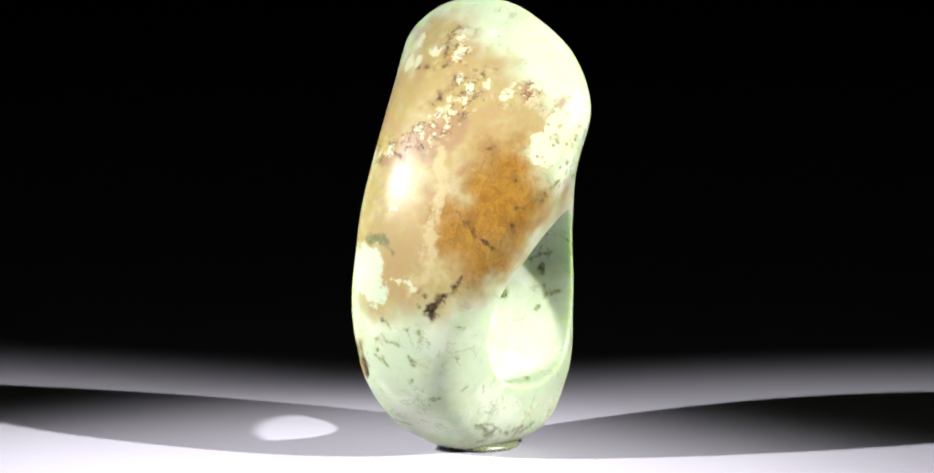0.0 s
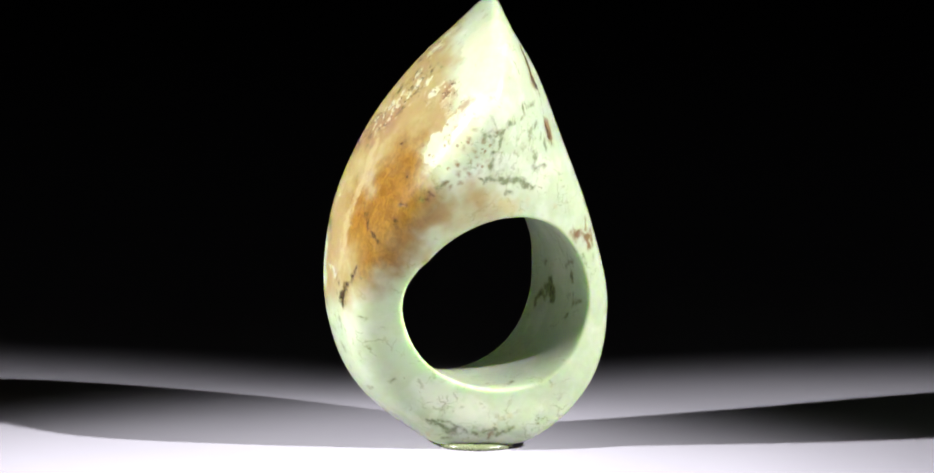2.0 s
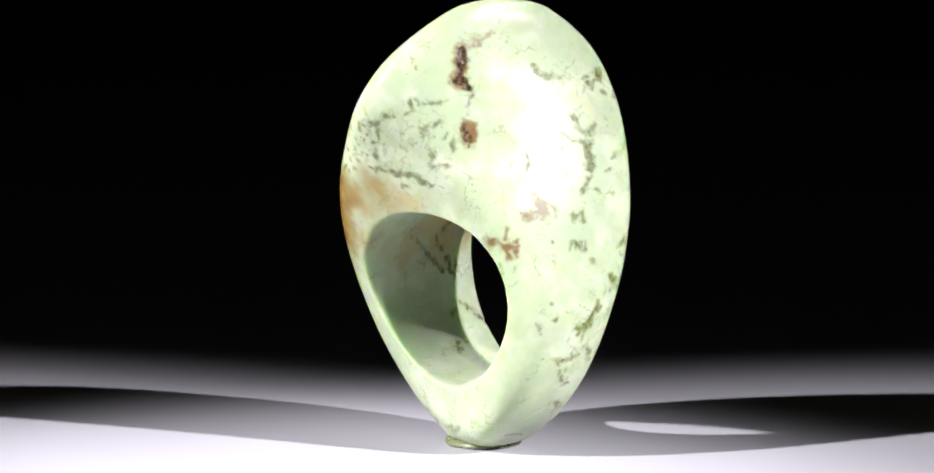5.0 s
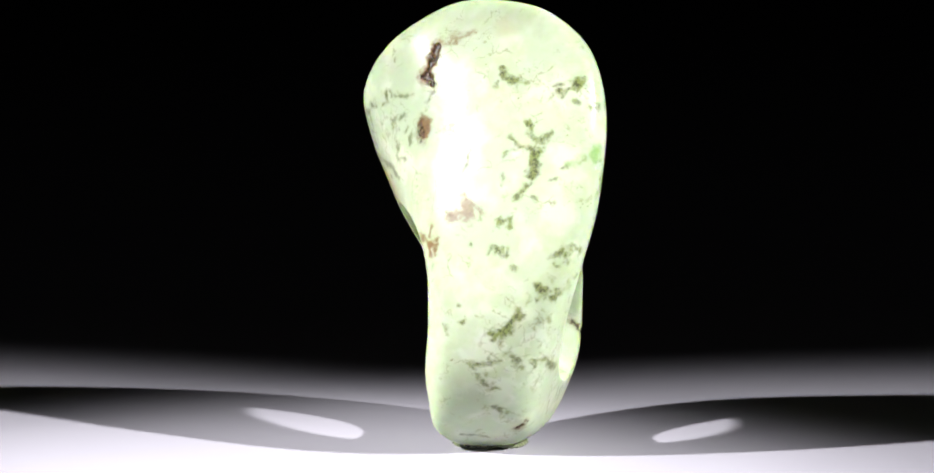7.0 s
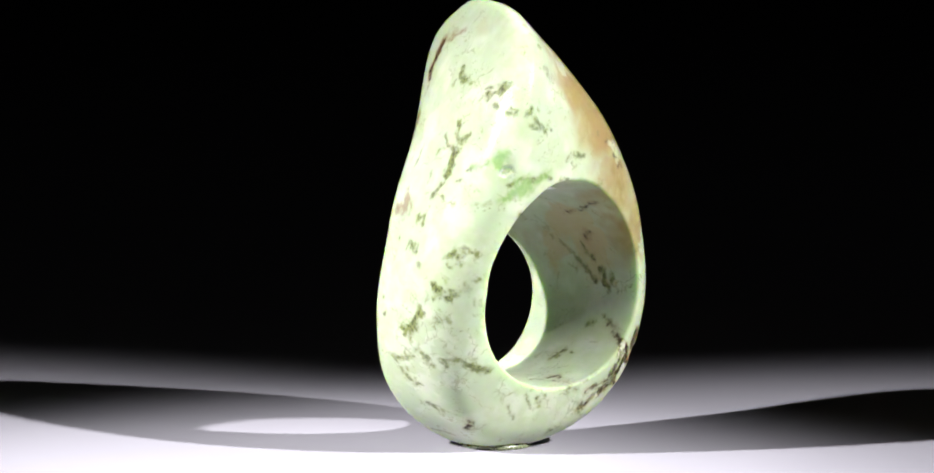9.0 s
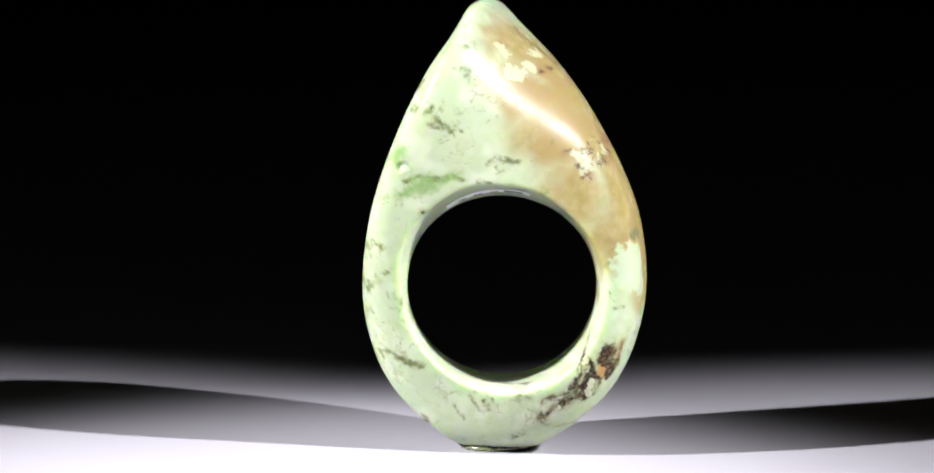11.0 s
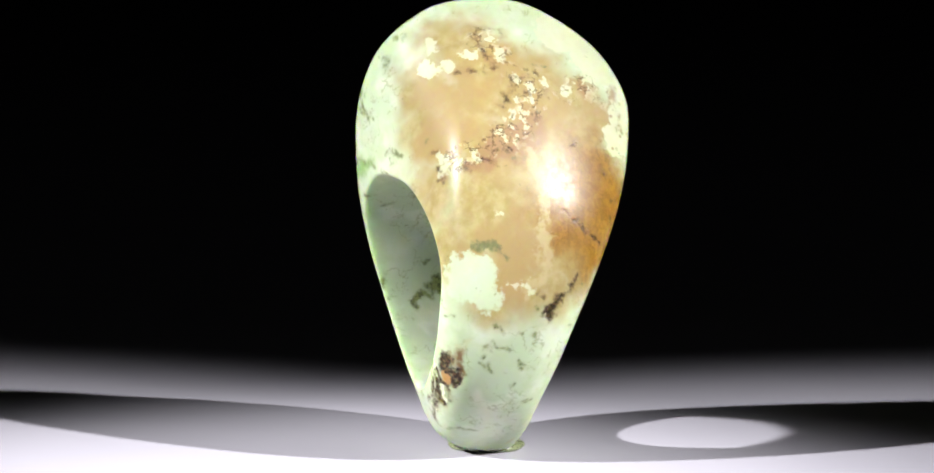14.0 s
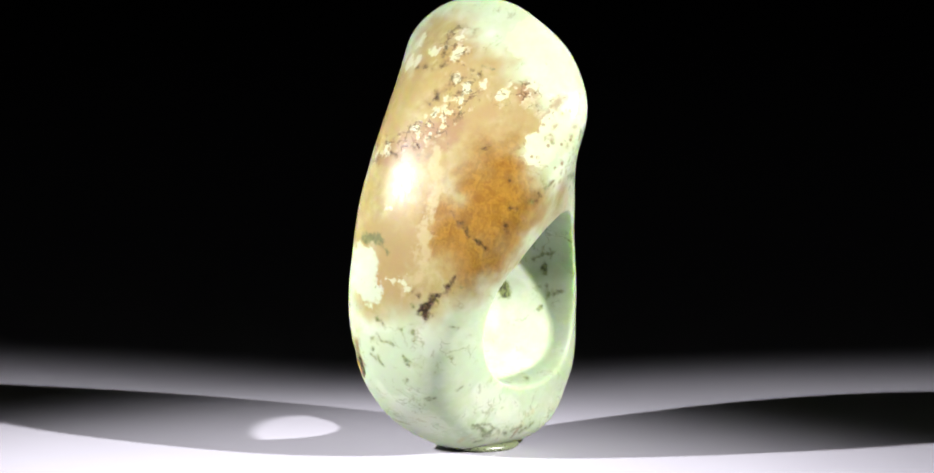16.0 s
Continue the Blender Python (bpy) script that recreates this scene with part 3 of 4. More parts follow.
vein("olive", 0.19, (-7.9, -12.5, 8.0))
vein("olive", 0.19, (-6.2, -15.6, 15.8))
vein("olive", 0.19, (-8.5, -14.2, 13.6))
vein("olive", 0.19, (-7.2, -15.2, 16.1))
vein("olive", 0.25, (-10.9, -13.0, 14.4))
vein("olive", 0.19, (-11.5, -11.7, 11.0))
vein("olive", 0.19, (-7.6, -13.5, 9.7))
vein("buff", 0.69, (4.6, -1.6, 1.9))
vein("buff", 0.75, (8.3, 3.6, 6.2))
vein("buff", 0.57, (6.2, 0.2, 4.2))
vein("buff", 0.50, (3.0, -11.5, 17.5))
vein("buff", 0.63, (9.0, 0.1, 25.7))
vein("buff", 3.46, (-6.2, -8.2, 22.1))
vein("buff", 2.52, (-8.8, -8.5, 19.5))
vein("buff", 1.89, (-3.9, -10.4, 18.9))
vein("green", 0.69, (-6.9, 12.6, 31.9))
vein("green", 0.25, (-7.0, 12.7, 31.4), (-4.0, 12.8, 30.5))
vein("green", 0.57, (-8.2, 11.2, 28.6))
vein("green", 0.38, (-7.5, 12.2, 27.2))
vein("green", 0.69, (-8.3, 10.8, 27.7), (-9.1, 9.3, 28.6))
vein("green", 0.31, (-9.1, 9.3, 28.6), (-10.0, 7.2, 29.4))
vein("grit", 3.27, (9.7, -7.1, 32.2), (9.3, -3.6, 30.3))
vein("grit", 1.89, (10.3, -9.4, 35.1))
vein("grit", 1.64, (0.1, -6.2, 1.9), (4.4, -1.9, 2.1), (7.4, 2.6, 3.3))
vein("grit", 2.52, (2.2, 12.7, 13.1), (0.8, 12.1, 9.7))
vein("grit", 1.64, (4.7, 10.1, 7.6))
vein("grit", 2.14, (9.7, -4.6, 33.8), (9.3, -3.8, 30.5))
vein("grit", 1.89, (-3.7, 9.3, 37.9), (-6.7, 10.7, 37.5))
vein("grit", 1.64, (-6.0, 10.1, 16.7), (-3.6, 10.0, 10.0))
vein("grit", 1.51, (-7.3, 2.0, 3.8), (-11.1, -4.1, 4.8))
vein("grit", 2.14, (-6.7, -9.9, 4.2))
vein("grit", 2.26, (-7.3, -9.9, 4.4), (0.8, -6.3, 3.1))
vein("grit", 1.64, (-9.7, -0.1, 6.7), (-7.1, 3.3, 5.6))
vein("crackle", 1.38, (-3.4, -2.9, 43.2), (-4.0, -5.4, 40.9), (-1.9, -8.5, 38.6), (-4.7, -9.2, 36.3), (-7.7, -10.0, 33.0), (-11.4, -6.7, 31.9))
vein("crackle", 1.13, (2.5, -10.1, 37.9), (6.3, -10.9, 37.2))
vein("crackle", 1.13, (-3.0, -3.2, 43.2), (-3.4, -5.1, 41.5), (-3.3, -8.7, 37.7), (-5.9, -9.7, 34.8))
vein("speck", 2.64, (8.7, -11.8, 31.6), (10.0, -10.2, 34.3))
vein("speck", 1.89, (5.5, -13.3, 32.5), (5.6, -12.3, 34.8))
vein("dark", 0.50, (6.1, -0.8, 41.5), (6.5, -0.5, 39.9))
vein("dark", 0.40, (6.5, -0.5, 39.9), (6.9, -0.0, 37.9))
# finer threads and grains between them
vein("dark", 0.6, (5.9, -0.8, 41.6), (6.1, -0.2, 40.2))
vein("dark", 0.5, (6.7, -0.4, 38.8), (6.4, 0.8, 37.9))
vein("rust", 0.25, (5.2, -0.1, 42.1), (4.4, 0.4, 42.5), (3.1, 1.2, 43.1), (2.5, 1.4, 43.4))
vein("rust", 0.5, (7.7, 0.8, 34.1), (7.8, 1.4, 32.6))
vein("dark", 0.15, (7.8, 1.2, 32.9), (8.1, 1.2, 32.0))
vein("gray", 0.1, (6.4, 0.9, 37.5), (7.2, 0.6, 36.0), (7.6, 0.5, 34.7))
vein("olive", 0.45, (0.7, 5.2, 40.0), (0.6, 6.0, 38.9))
vein("olive", 0.4, (0.6, 6.0, 38.9), (-0.0, 6.7, 38.5))
vein("olive", 0.13, (-0.0, 6.7, 38.6), (-1.3, 7.7, 38.4))
vein("olive", 0.13, (1.6, 5.8, 38.0), (1.3, 5.7, 38.6))
vein("olive", 0.4, (-0.7, 9.4, 34.2), (-0.7, 9.8, 33.5))
vein("olive", 0.18, (-0.5, 9.6, 33.5), (-1.3, 10.5, 32.7), (-1.0, 10.7, 31.8))
vein("olive", 0.5, (-1.2, 10.9, 31.8), (-0.8, 11.3, 30.4), (-0.5, 11.6, 29.0))
vein("olive", 0.28, (-1.5, 10.7, 32.6), (-2.8, 11.0, 33.6))
vein("olive", 0.18, (-0.9, 10.6, 32.0), (0.3, 9.6, 32.2), (0.9, 8.8, 33.1))
vein("olive", 0.1, (0.7, 9.5, 31.9), (1.9, 8.9, 31.3))
vein("olive", 0.18, (-0.1, 11.6, 28.6), (1.0, 11.3, 27.4))
vein("gray", 0.13, (1.0, 11.3, 27.4), (1.4, 11.3, 26.8))
vein("olive", 0.35, (-6.2, 9.8, 38.9), (-6.0, 10.2, 38.1))
vein("olive", 0.13, (-5.7, 9.9, 38.5), (-3.7, 9.1, 38.3))
vein("gray", 0.13, (-3.4, 9.5, 37.5), (-4.2, 10.0, 37.2))
vein("olive", 0.18, (-5.3, 10.6, 36.9), (-5.7, 10.8, 36.7))
vein("olive", 0.13, (-5.6, 13.0, 31.0), (-3.2, 12.7, 29.9))
vein("mauvegray", 0.6, (5.9, 8.2, 25.8), (5.9, 8.6, 24.9))
vein("mauvegray", 0.3, (5.6, 8.1, 26.5), (4.9, 8.9, 26.1), (4.5, 9.5, 25.7))
vein("gray", 0.13, (4.4, 9.4, 25.8), (4.8, 9.6, 24.7))
vein("olive", 0.25, (7.3, 7.1, 25.1), (7.0, 7.5, 24.8))
vein("olive", 0.25, (3.0, 11.0, 24.5), (2.2, 11.5, 24.8), (2.2, 11.7, 24.0))
vein("gray", 0.1, (4.5, 6.4, 31.7), (5.1, 6.8, 29.9), (5.5, 6.7, 29.3))
vein("gray", 0.1, (2.3, 9.5, 29.4), (2.3, 10.0, 28.2))
vein("olive", 0.13, (-0.3, 12.1, 27.4), (-0.5, 12.4, 27.1))
vein("gray", 0.1, (-1.9, 12.5, 28.9), (-2.6, 12.8, 29.0))
vein("gray", 0.1, (9.5, -4.3, 36.9), (9.4, -3.9, 36.3), (8.1, -1.3, 36.6))
vein("gray", 0.13, (9.2, -2.5, 31.7), (9.2, -2.2, 30.6))
vein("gray", 0.16, (8.9, -7.0, 29.0), (9.1, -5.0, 28.7), (9.0, -3.6, 27.9))
vein("gray", 0.1, (8.7, -0.4, 32.2), (8.7, -0.1, 31.3))
vein("gray", 0.1, (10.3, -9.6, 35.7), (10.3, -9.1, 34.5), (10.2, -8.4, 33.9))
vein("gray", 0.13, (10.3, -7.8, 35.0), (10.1, -6.3, 34.8))
vein("gray", 0.1, (8.9, -1.3, 32.7), (8.7, -1.0, 33.4))
vein("rust", 0.3, (9.0, 4.2, 22.2), (8.8, 5.8, 21.9), (8.5, 6.6, 22.3))
vein("rust", 0.2, (8.8, 5.9, 21.8), (8.7, 6.7, 21.1))
vein("rust", 0.12, (8.8, 5.5, 22.5), (8.6, 5.9, 23.5))
vein("olive", 0.16, (3.0, 11.8, 21.9), (3.1, 12.0, 21.0))
vein("olive", 0.13, (2.7, 12.0, 21.9), (2.7, 12.2, 21.1))
vein("olive", 0.13, (2.1, 12.8, 20.1), (1.9, 12.9, 19.7))
vein("olive", 0.22, (0.1, 13.8, 18.2), (-0.3, 13.9, 17.9))
vein("olive", 0.22, (-0.5, 13.9, 17.2), (-1.8, 14.0, 17.6), (-2.7, 13.7, 17.2))
vein("olive", 0.13, (-1.4, 14.0, 17.7), (-1.5, 14.1, 18.8))
vein("olive", 0.13, (-0.7, 13.9, 16.9), (-0.4, 13.8, 16.6))
vein("olive", 0.4, (1.9, 13.1, 14.8), (1.5, 13.3, 15.1))
vein("olive", 0.13, (1.5, 13.3, 15.4), (0.9, 13.5, 16.4), (0.7, 13.6, 17.0))
vein("olive", 0.27, (2.0, 13.0, 14.2), (2.5, 12.6, 13.2))
vein("olive", 0.35, (3.1, 12.3, 12.6), (3.4, 12.3, 13.0), (4.2, 11.9, 12.7))
vein("olive", 0.18, (3.3, 12.2, 12.3), (3.1, 12.1, 11.8))
vein("olive", 0.18, (-0.1, 13.5, 14.7), (-1.5, 13.3, 14.4))
vein("gray", 0.13, (1.6, 11.9, 9.6), (1.0, 12.1, 9.9), (1.5, 12.3, 10.8))
vein("olive", 0.13, (-0.7, 11.8, 9.4), (-0.7, 12.1, 10.1))
vein("gray", 0.1, (4.4, 11.3, 10.4), (4.2, 11.6, 11.0))
vein("buff", 0.3, (4.2, 10.2, 7.4))
vein("olive", 0.13, (4.1, 10.0, 6.9), (2.9, 10.5, 7.1))
vein("olive", 0.18, (6.2, 10.4, 9.8), (5.7, 10.5, 9.4))
vein("gray", 0.13, (2.8, 9.0, 4.8), (2.0, 8.6, 4.2))
vein("dark", 0.25, (-0.6, 6.9, 2.0), (-1.3, 7.3, 2.5))
vein("olive", 0.1, (8.5, 9.3, 13.9), (8.3, 9.4, 13.0))
vein("olive", 0.13, (7.3, 10.4, 14.1), (6.9, 10.7, 14.3))
vein("gray", 0.13, (4.5, 4.1, 1.2), (3.1, 4.7, 1.1), (1.7, 4.8, 0.8))
vein("gray", 0.1, (8.9, 6.8, 19.2), (8.8, 6.9, 19.9))
vein("rust", 0.2, (5.7, -0.9, 42.4), (4.8, -0.3, 42.9), (3.3, 0.9, 43.4))
vein("gray", 0.18, (9.9, -10.4, 34.0), (10.2, -9.5, 34.5), (10.1, -8.6, 33.9))
vein("gray", 0.18, (10.0, -9.5, 33.7), (9.8, -9.1, 32.7))
vein("gray", 0.13, (10.2, -7.3, 34.6), (10.3, -7.0, 34.9))
vein("gray", 0.18, (9.5, -9.1, 31.8), (9.1, -8.8, 30.1))
vein("gray", 0.18, (9.6, -8.9, 32.1), (9.7, -8.2, 32.4))
vein("gray", 0.25, (8.9, -7.4, 29.0), (9.0, -5.8, 28.8), (9.1, -4.9, 28.8), (9.0, -3.6, 28.1), (9.0, -3.0, 27.9))
vein("gray", 0.18, (8.6, -9.8, 29.2), (8.6, -9.2, 28.8))
vein("gray", 0.22, (8.7, -5.8, 27.5), (8.7, -5.4, 27.4))
vein("gray", 0.18, (9.2, -2.7, 31.6), (9.2, -2.5, 30.7))
vein("gray", 0.13, (9.2, -2.7, 30.2), (9.1, -1.1, 30.0))
vein("gray", 0.16, (8.6, -0.4, 32.4), (8.7, -0.2, 31.5))
vein("olive", 0.13, (9.7, -4.7, 36.7), (9.7, -4.4, 35.7), (9.9, -5.1, 35.3))
vein("olive", 0.13, (9.0, -3.0, 36.6), (8.4, -1.6, 36.5))
vein("olive", 0.18, (9.4, -3.4, 33.8), (9.3, -3.1, 33.5), (9.4, -3.4, 33.1))
vein("gray", 0.1, (9.9, -6.0, 33.6), (9.7, -5.7, 32.7))
vein("gray", 0.22, (6.8, -13.6, 28.7), (7.2, -13.2, 28.9))
vein("buff", 0.8, (8.1, -7.2, 26.4), (8.7, -3.5, 26.1))
vein("tan", 1.0, (6.5, -12.0, 25.8))
vein("gray", 0.16, (-1.2, -7.6, 2.4), (-0.3, -6.5, 1.9), (-0.1, -5.7, 1.1))
vein("gray", 0.13, (-0.1, -5.7, 1.1), (0.8, -5.4, 1.6), (0.1, -5.1, 0.7), (-1.0, -5.5, 0.3))
vein("gray", 0.13, (1.9, -4.0, 1.1), (2.9, -3.2, 1.4))
vein("buff", 0.45, (3.8, -2.4, 1.6), (4.8, -1.4, 2.2))
vein("rust", 0.1, (3.4, -2.5, 1.1), (2.7, -2.5, 0.4))
vein("buff", 0.35, (5.9, -0.3, 4.4), (6.6, 0.8, 4.4))
vein("buff", 0.35, (7.8, 2.5, 6.6), (8.4, 3.6, 6.9))
vein("gray", 0.13, (-0.4, -9.7, 7.1), (-0.3, -9.3, 6.4))
vein("gray", 0.1, (3.9, 11.1, 22.2), (4.3, 11.1, 21.3))
vein("gray", 0.1, (9.0, 5.3, 19.9), (8.9, 5.7, 18.9))
vein("green", 0.5, (-6.7, 12.8, 31.3), (-6.6, 12.7, 32.0))
vein("green", 0.13, (-6.0, 13.0, 31.1), (-4.1, 12.8, 30.7))
vein("olive", 0.22, (-6.2, 9.8, 39.0), (-6.0, 10.2, 38.1))
vein("olive", 0.18, (-3.9, 9.5, 37.9), (-4.4, 10.0, 37.4), (-4.8, 9.9, 37.8))
vein("gray", 0.13, (-5.3, 10.7, 36.7), (-5.7, 11.0, 36.5))
vein("olive", 0.18, (-6.9, 11.3, 36.1), (-7.8, 11.2, 36.2))
vein("gray", 0.13, (-8.8, 10.5, 36.1), (-8.8, 10.5, 35.9))
vein("gray", 0.13, (-8.9, 10.6, 34.8), (-9.5, 9.3, 34.5))
vein("olive", 0.22, (-7.7, 12.1, 28.7), (-8.4, 11.0, 29.2), (-9.3, 9.1, 29.2))
vein("olive", 0.13, (-4.7, 13.9, 26.7), (-6.1, 13.4, 26.9))
vein("gray", 0.1, (-10.8, 4.3, 30.4), (-10.9, 3.4, 31.2))
vein("dark", 0.08, (-8.1, 10.4, 25.4), (-6.3, -7.0, 23.6), (-8.8, -5.7, 24.4), (-10.6, -4.6, 25.1))
vein("dark", 0.1, (-7.8, -8.4, 20.7), (-8.2, -8.0, 21.4))
vein("olive", 0.13, (-4.1, -9.9, 20.0), (-5.1, -9.9, 19.1), (-6.4, -9.7, 18.2))
vein("olive", 0.13, (-5.0, -10.3, 17.5), (-6.1, -9.9, 16.9))
vein("olive", 0.18, (-6.9, -8.9, 20.3), (-7.5, -9.1, 19.0), (-8.4, -8.9, 18.4))
vein("olive", 0.35, (-10.9, -8.4, 16.7), (-11.3, -8.2, 15.7))
vein("olive", 0.22, (-10.1, -7.7, 12.6), (-11.2, -7.2, 12.0))
vein("dark", 0.15, (-10.9, -7.1, 11.7), (-11.9, -6.8, 11.5))
vein("olive", 0.18, (-8.2, -7.7, 11.5), (-8.9, -7.7, 11.9))
vein("buff", 1.3, (-8.9, -8.9, 16.2))
vein("dark", 0.25, (-11.8, -6.7, 11.2), (-12.7, -6.0, 10.1))
vein("dark", 0.3, (-13.0, -5.8, 9.4), (-12.7, -5.5, 8.2), (-12.1, -4.7, 6.7))
vein("dark", 0.13, (-12.1, -4.9, 6.5), (-11.1, -3.1, 5.9), (-10.4, -2.1, 5.3))
vein("dark", 0.16, (-9.9, -2.2, 4.1), (-9.5, -2.4, 3.1))
vein("dark", 0.15, (-6.4, -1.2, 6.5), (-7.5, -2.0, 6.7), (-8.1, -0.7, 6.2))
vein("olive", 0.13, (-8.9, 0.1, 5.7), (-9.3, -0.2, 5.3))
vein("olive", 0.22, (3.7, 11.4, 22.0), (3.2, 11.9, 21.1))
vein("olive", 0.22, (-1.3, 14.1, 21.0), (-2.6, 14.3, 21.7), (-3.8, 14.2, 22.3))
vein("olive", 0.1, (-1.6, 14.1, 18.8), (-1.4, 14.0, 17.9))
vein("gray", 0.13, (1.3, 12.2, 10.3), (1.0, 11.9, 9.3))
vein("gray", 0.13, (-0.2, 12.0, 9.7), (-0.9, 12.0, 10.1))
vein("gray", 0.18, (-2.0, 11.4, 10.0), (-2.8, 10.4, 9.1), (-3.5, 9.5, 8.8))
vein("gray", 0.1, (-4.9, 5.5, 4.6), (-5.0, 4.5, 3.0))
vein("gray", 0.1, (-6.4, 4.3, 5.6), (-6.4, 3.4, 4.2))
vein("gray", 0.1, (2.6, 8.9, 4.7), (1.3, 9.1, 4.5))
vein("olive", 0.13, (4.3, 10.2, 7.4), (3.3, 10.4, 7.1))
vein("green", 0.45, (-7.6, 11.9, 27.2), (-8.3, 10.9, 27.9), (-9.0, 9.7, 29.0))
vein("olive", 0.18, (-9.2, 9.3, 29.0), (-9.8, 7.8, 29.4), (-10.1, 6.8, 28.9))
vein("olive", 0.1, (-9.1, 10.3, 35.0), (-9.7, 8.7, 34.7), (-10.0, 7.5, 34.1))
vein("olive", 0.22, (-9.1, 10.0, 36.1), (-9.2, 9.7, 36.5))
vein("gray", 0.2, (-8.0, 4.8, 42.3), (-7.7, 4.7, 42.9))
vein("gray", 0.13, (-8.8, 7.2, 40.4), (-8.9, 5.7, 40.5))
vein("gray", 0.1, (-9.0, 6.0, 40.2), (-9.4, 6.0, 39.0))
vein("gray", 0.13, (-11.1, 3.2, 29.6), (-11.2, 2.6, 29.9))
vein("gray", 0.1, (-11.1, 2.8, 30.7), (-11.2, 2.3, 30.9))
vein("dark", 0.12, (-3.3, -1.7, 44.0), (-4.2, -2.2, 43.2), (-4.2, -3.2, 42.6))
vein("dark", 0.12, (-4.2, -3.2, 42.6), (-4.6, -4.1, 41.7), (-4.8, -5.0, 40.8))
vein("dark", 0.1, (-1.7, -5.3, 42.0), (-3.5, -5.6, 41.0), (-4.7, -5.8, 40.2))
vein("dark", 0.1, (-3.4, -7.2, 39.4), (-4.2, -7.9, 38.2), (-5.2, -8.1, 37.4))
vein("dark", 0.14, (-5.4, -8.2, 37.1), (-5.7, -8.5, 36.5))
vein("dark", 0.08, (-7.3, -3.2, 39.8), (-6.6, -4.5, 39.9))
vein("chalk", 0.45, (-2.7, -2.7, 43.7), (-3.1, -3.2, 43.1))
vein("chalk", 0.45, (-3.3, -4.7, 41.9), (-3.5, -5.1, 41.4))
vein("chalk", 0.3, (-3.9, -5.0, 41.3), (-4.0, -5.7, 40.7))
vein("chalk", 0.35, (-5.2, -9.0, 36.2), (-5.6, -9.5, 35.3))
vein("dark", 0.1, (-11.7, -4.0, 31.6), (-11.6, -4.6, 31.9))
vein("dark", 0.1, (-12.4, -5.9, 29.2), (-12.5, -6.5, 28.8))
vein("dark", 0.1, (-12.1, -5.3, 30.1), (-12.2, -5.6, 29.8))
vein("dark", 0.08, (-9.8, -9.6, 31.4), (-8.8, -10.5, 31.0))
vein("gray", 0.1, (-11.4, -2.5, 32.5), (-11.3, -2.9, 32.8))
vein("dark", 0.1, (-7.4, -10.4, 32.4), (-7.2, -10.8, 32.1))
vein("ridge", 0.22, (-4.2, -11.5, 33.0), (-5.4, -11.9, 31.5), (-4.9, -12.9, 29.9), (-4.4, -13.9, 28.3), (-6.0, -14.2, 26.0), (-6.6, -14.9, 22.9))
vein("gray", 0.3, (-12.1, -11.5, 23.3), (-11.1, -12.4, 22.9), (-10.8, -12.7, 22.2))
vein("dark", 0.35, (-13.5, -7.9, 11.0), (-13.4, -8.1, 10.1))
vein("dark", 0.35, (-13.2, -8.9, 9.7), (-12.6, -9.1, 8.4))
vein("dark", 0.35, (-13.2, -6.7, 9.4), (-12.8, -6.4, 8.1), (-12.4, -5.8, 7.1))
vein("dark", 0.22, (-12.4, -5.8, 7.1), (-12.0, -5.2, 6.2))
vein("dark", 0.13, (-12.0, -5.2, 6.1), (-11.1, -3.6, 5.3), (-10.0, -2.6, 3.8))
vein("dark", 0.1, (-5.0, -0.3, 6.4), (-8.7, -0.7, 6.1), (-9.8, -0.9, 5.8))
vein("olive", 0.13, (-7.1, 3.1, 5.2), (-7.0, 2.6, 4.2))
vein("olive", 0.13, (-2.0, 11.4, 10.0), (-3.0, 10.1, 9.0), (-4.1, 8.8, 8.7))
vein("olive", 0.22, (-4.0, 12.6, 16.9), (-3.8, 11.8, 15.6), (-3.4, 11.2, 14.6))
vein("olive", 0.35, (1.2, 8.6, 15.9), (0.4, 8.7, 14.7))
vein("olive", 0.25, (-0.9, 9.2, 14.6), (-0.0, 8.7, 14.0))
vein("olive", 0.18, (4.6, 7.1, 18.0), (5.8, 6.4, 18.8))
vein("olive", 0.13, (6.1, 6.7, 15.2), (6.1, 6.5, 13.9))
vein("olive", 0.22, (-1.9, 9.3, 13.1))
vein("gray", 0.13, (-14.1, -8.8, 15.3), (-14.0, -9.8, 15.5))
vein("gray", 0.1, (-13.7, -7.9, 19.8), (-13.9, -8.2, 20.1))
vein("buff", 0.7, (-13.5, -9.5, 11.5))
vein("gray", 0.1, (-6.7, -0.4, 0.8), (-7.8, -1.2, 1.5))
vein("rust", 0.12, (7.1, -12.7, 33.4))
vein("rust", 0.12, (8.6, -12.1, 32.6))
vein("rust", 0.12, (8.9, -11.8, 33.6))
vein("rust", 0.12, (9.2, -11.1, 32.4))
vein("rust", 0.12, (8.9, -11.3, 31.3))
vein("rust", 0.12, (8.1, -12.6, 31.0))
vein("rust", 0.12, (9.0, -10.5, 30.8))
vein("rust", 0.12, (9.5, -10.0, 32.1))
vein("rust", 0.12, (9.7, -10.4, 33.4))
vein("rust", 0.12, (9.3, -9.7, 31.3))
vein("rust", 0.12, (8.0, -12.2, 29.8))
vein("rust", 0.12, (8.5, -11.1, 29.8))
vein("rust", 0.12, (8.9, -10.0, 30.1))
vein("rust", 0.12, (9.2, -9.3, 30.8))
vein("rust", 0.12, (7.1, -13.3, 28.8))
vein("rust", 0.12, (7.3, -12.7, 28.4))
vein("rust", 0.12, (7.8, -11.9, 28.8))
vein("rust", 0.12, (9.1, -10.9, 31.7))
vein("rust", 0.12, (8.5, -11.6, 30.4))
vein("rust", 0.12, (9.8, -9.4, 33.1))
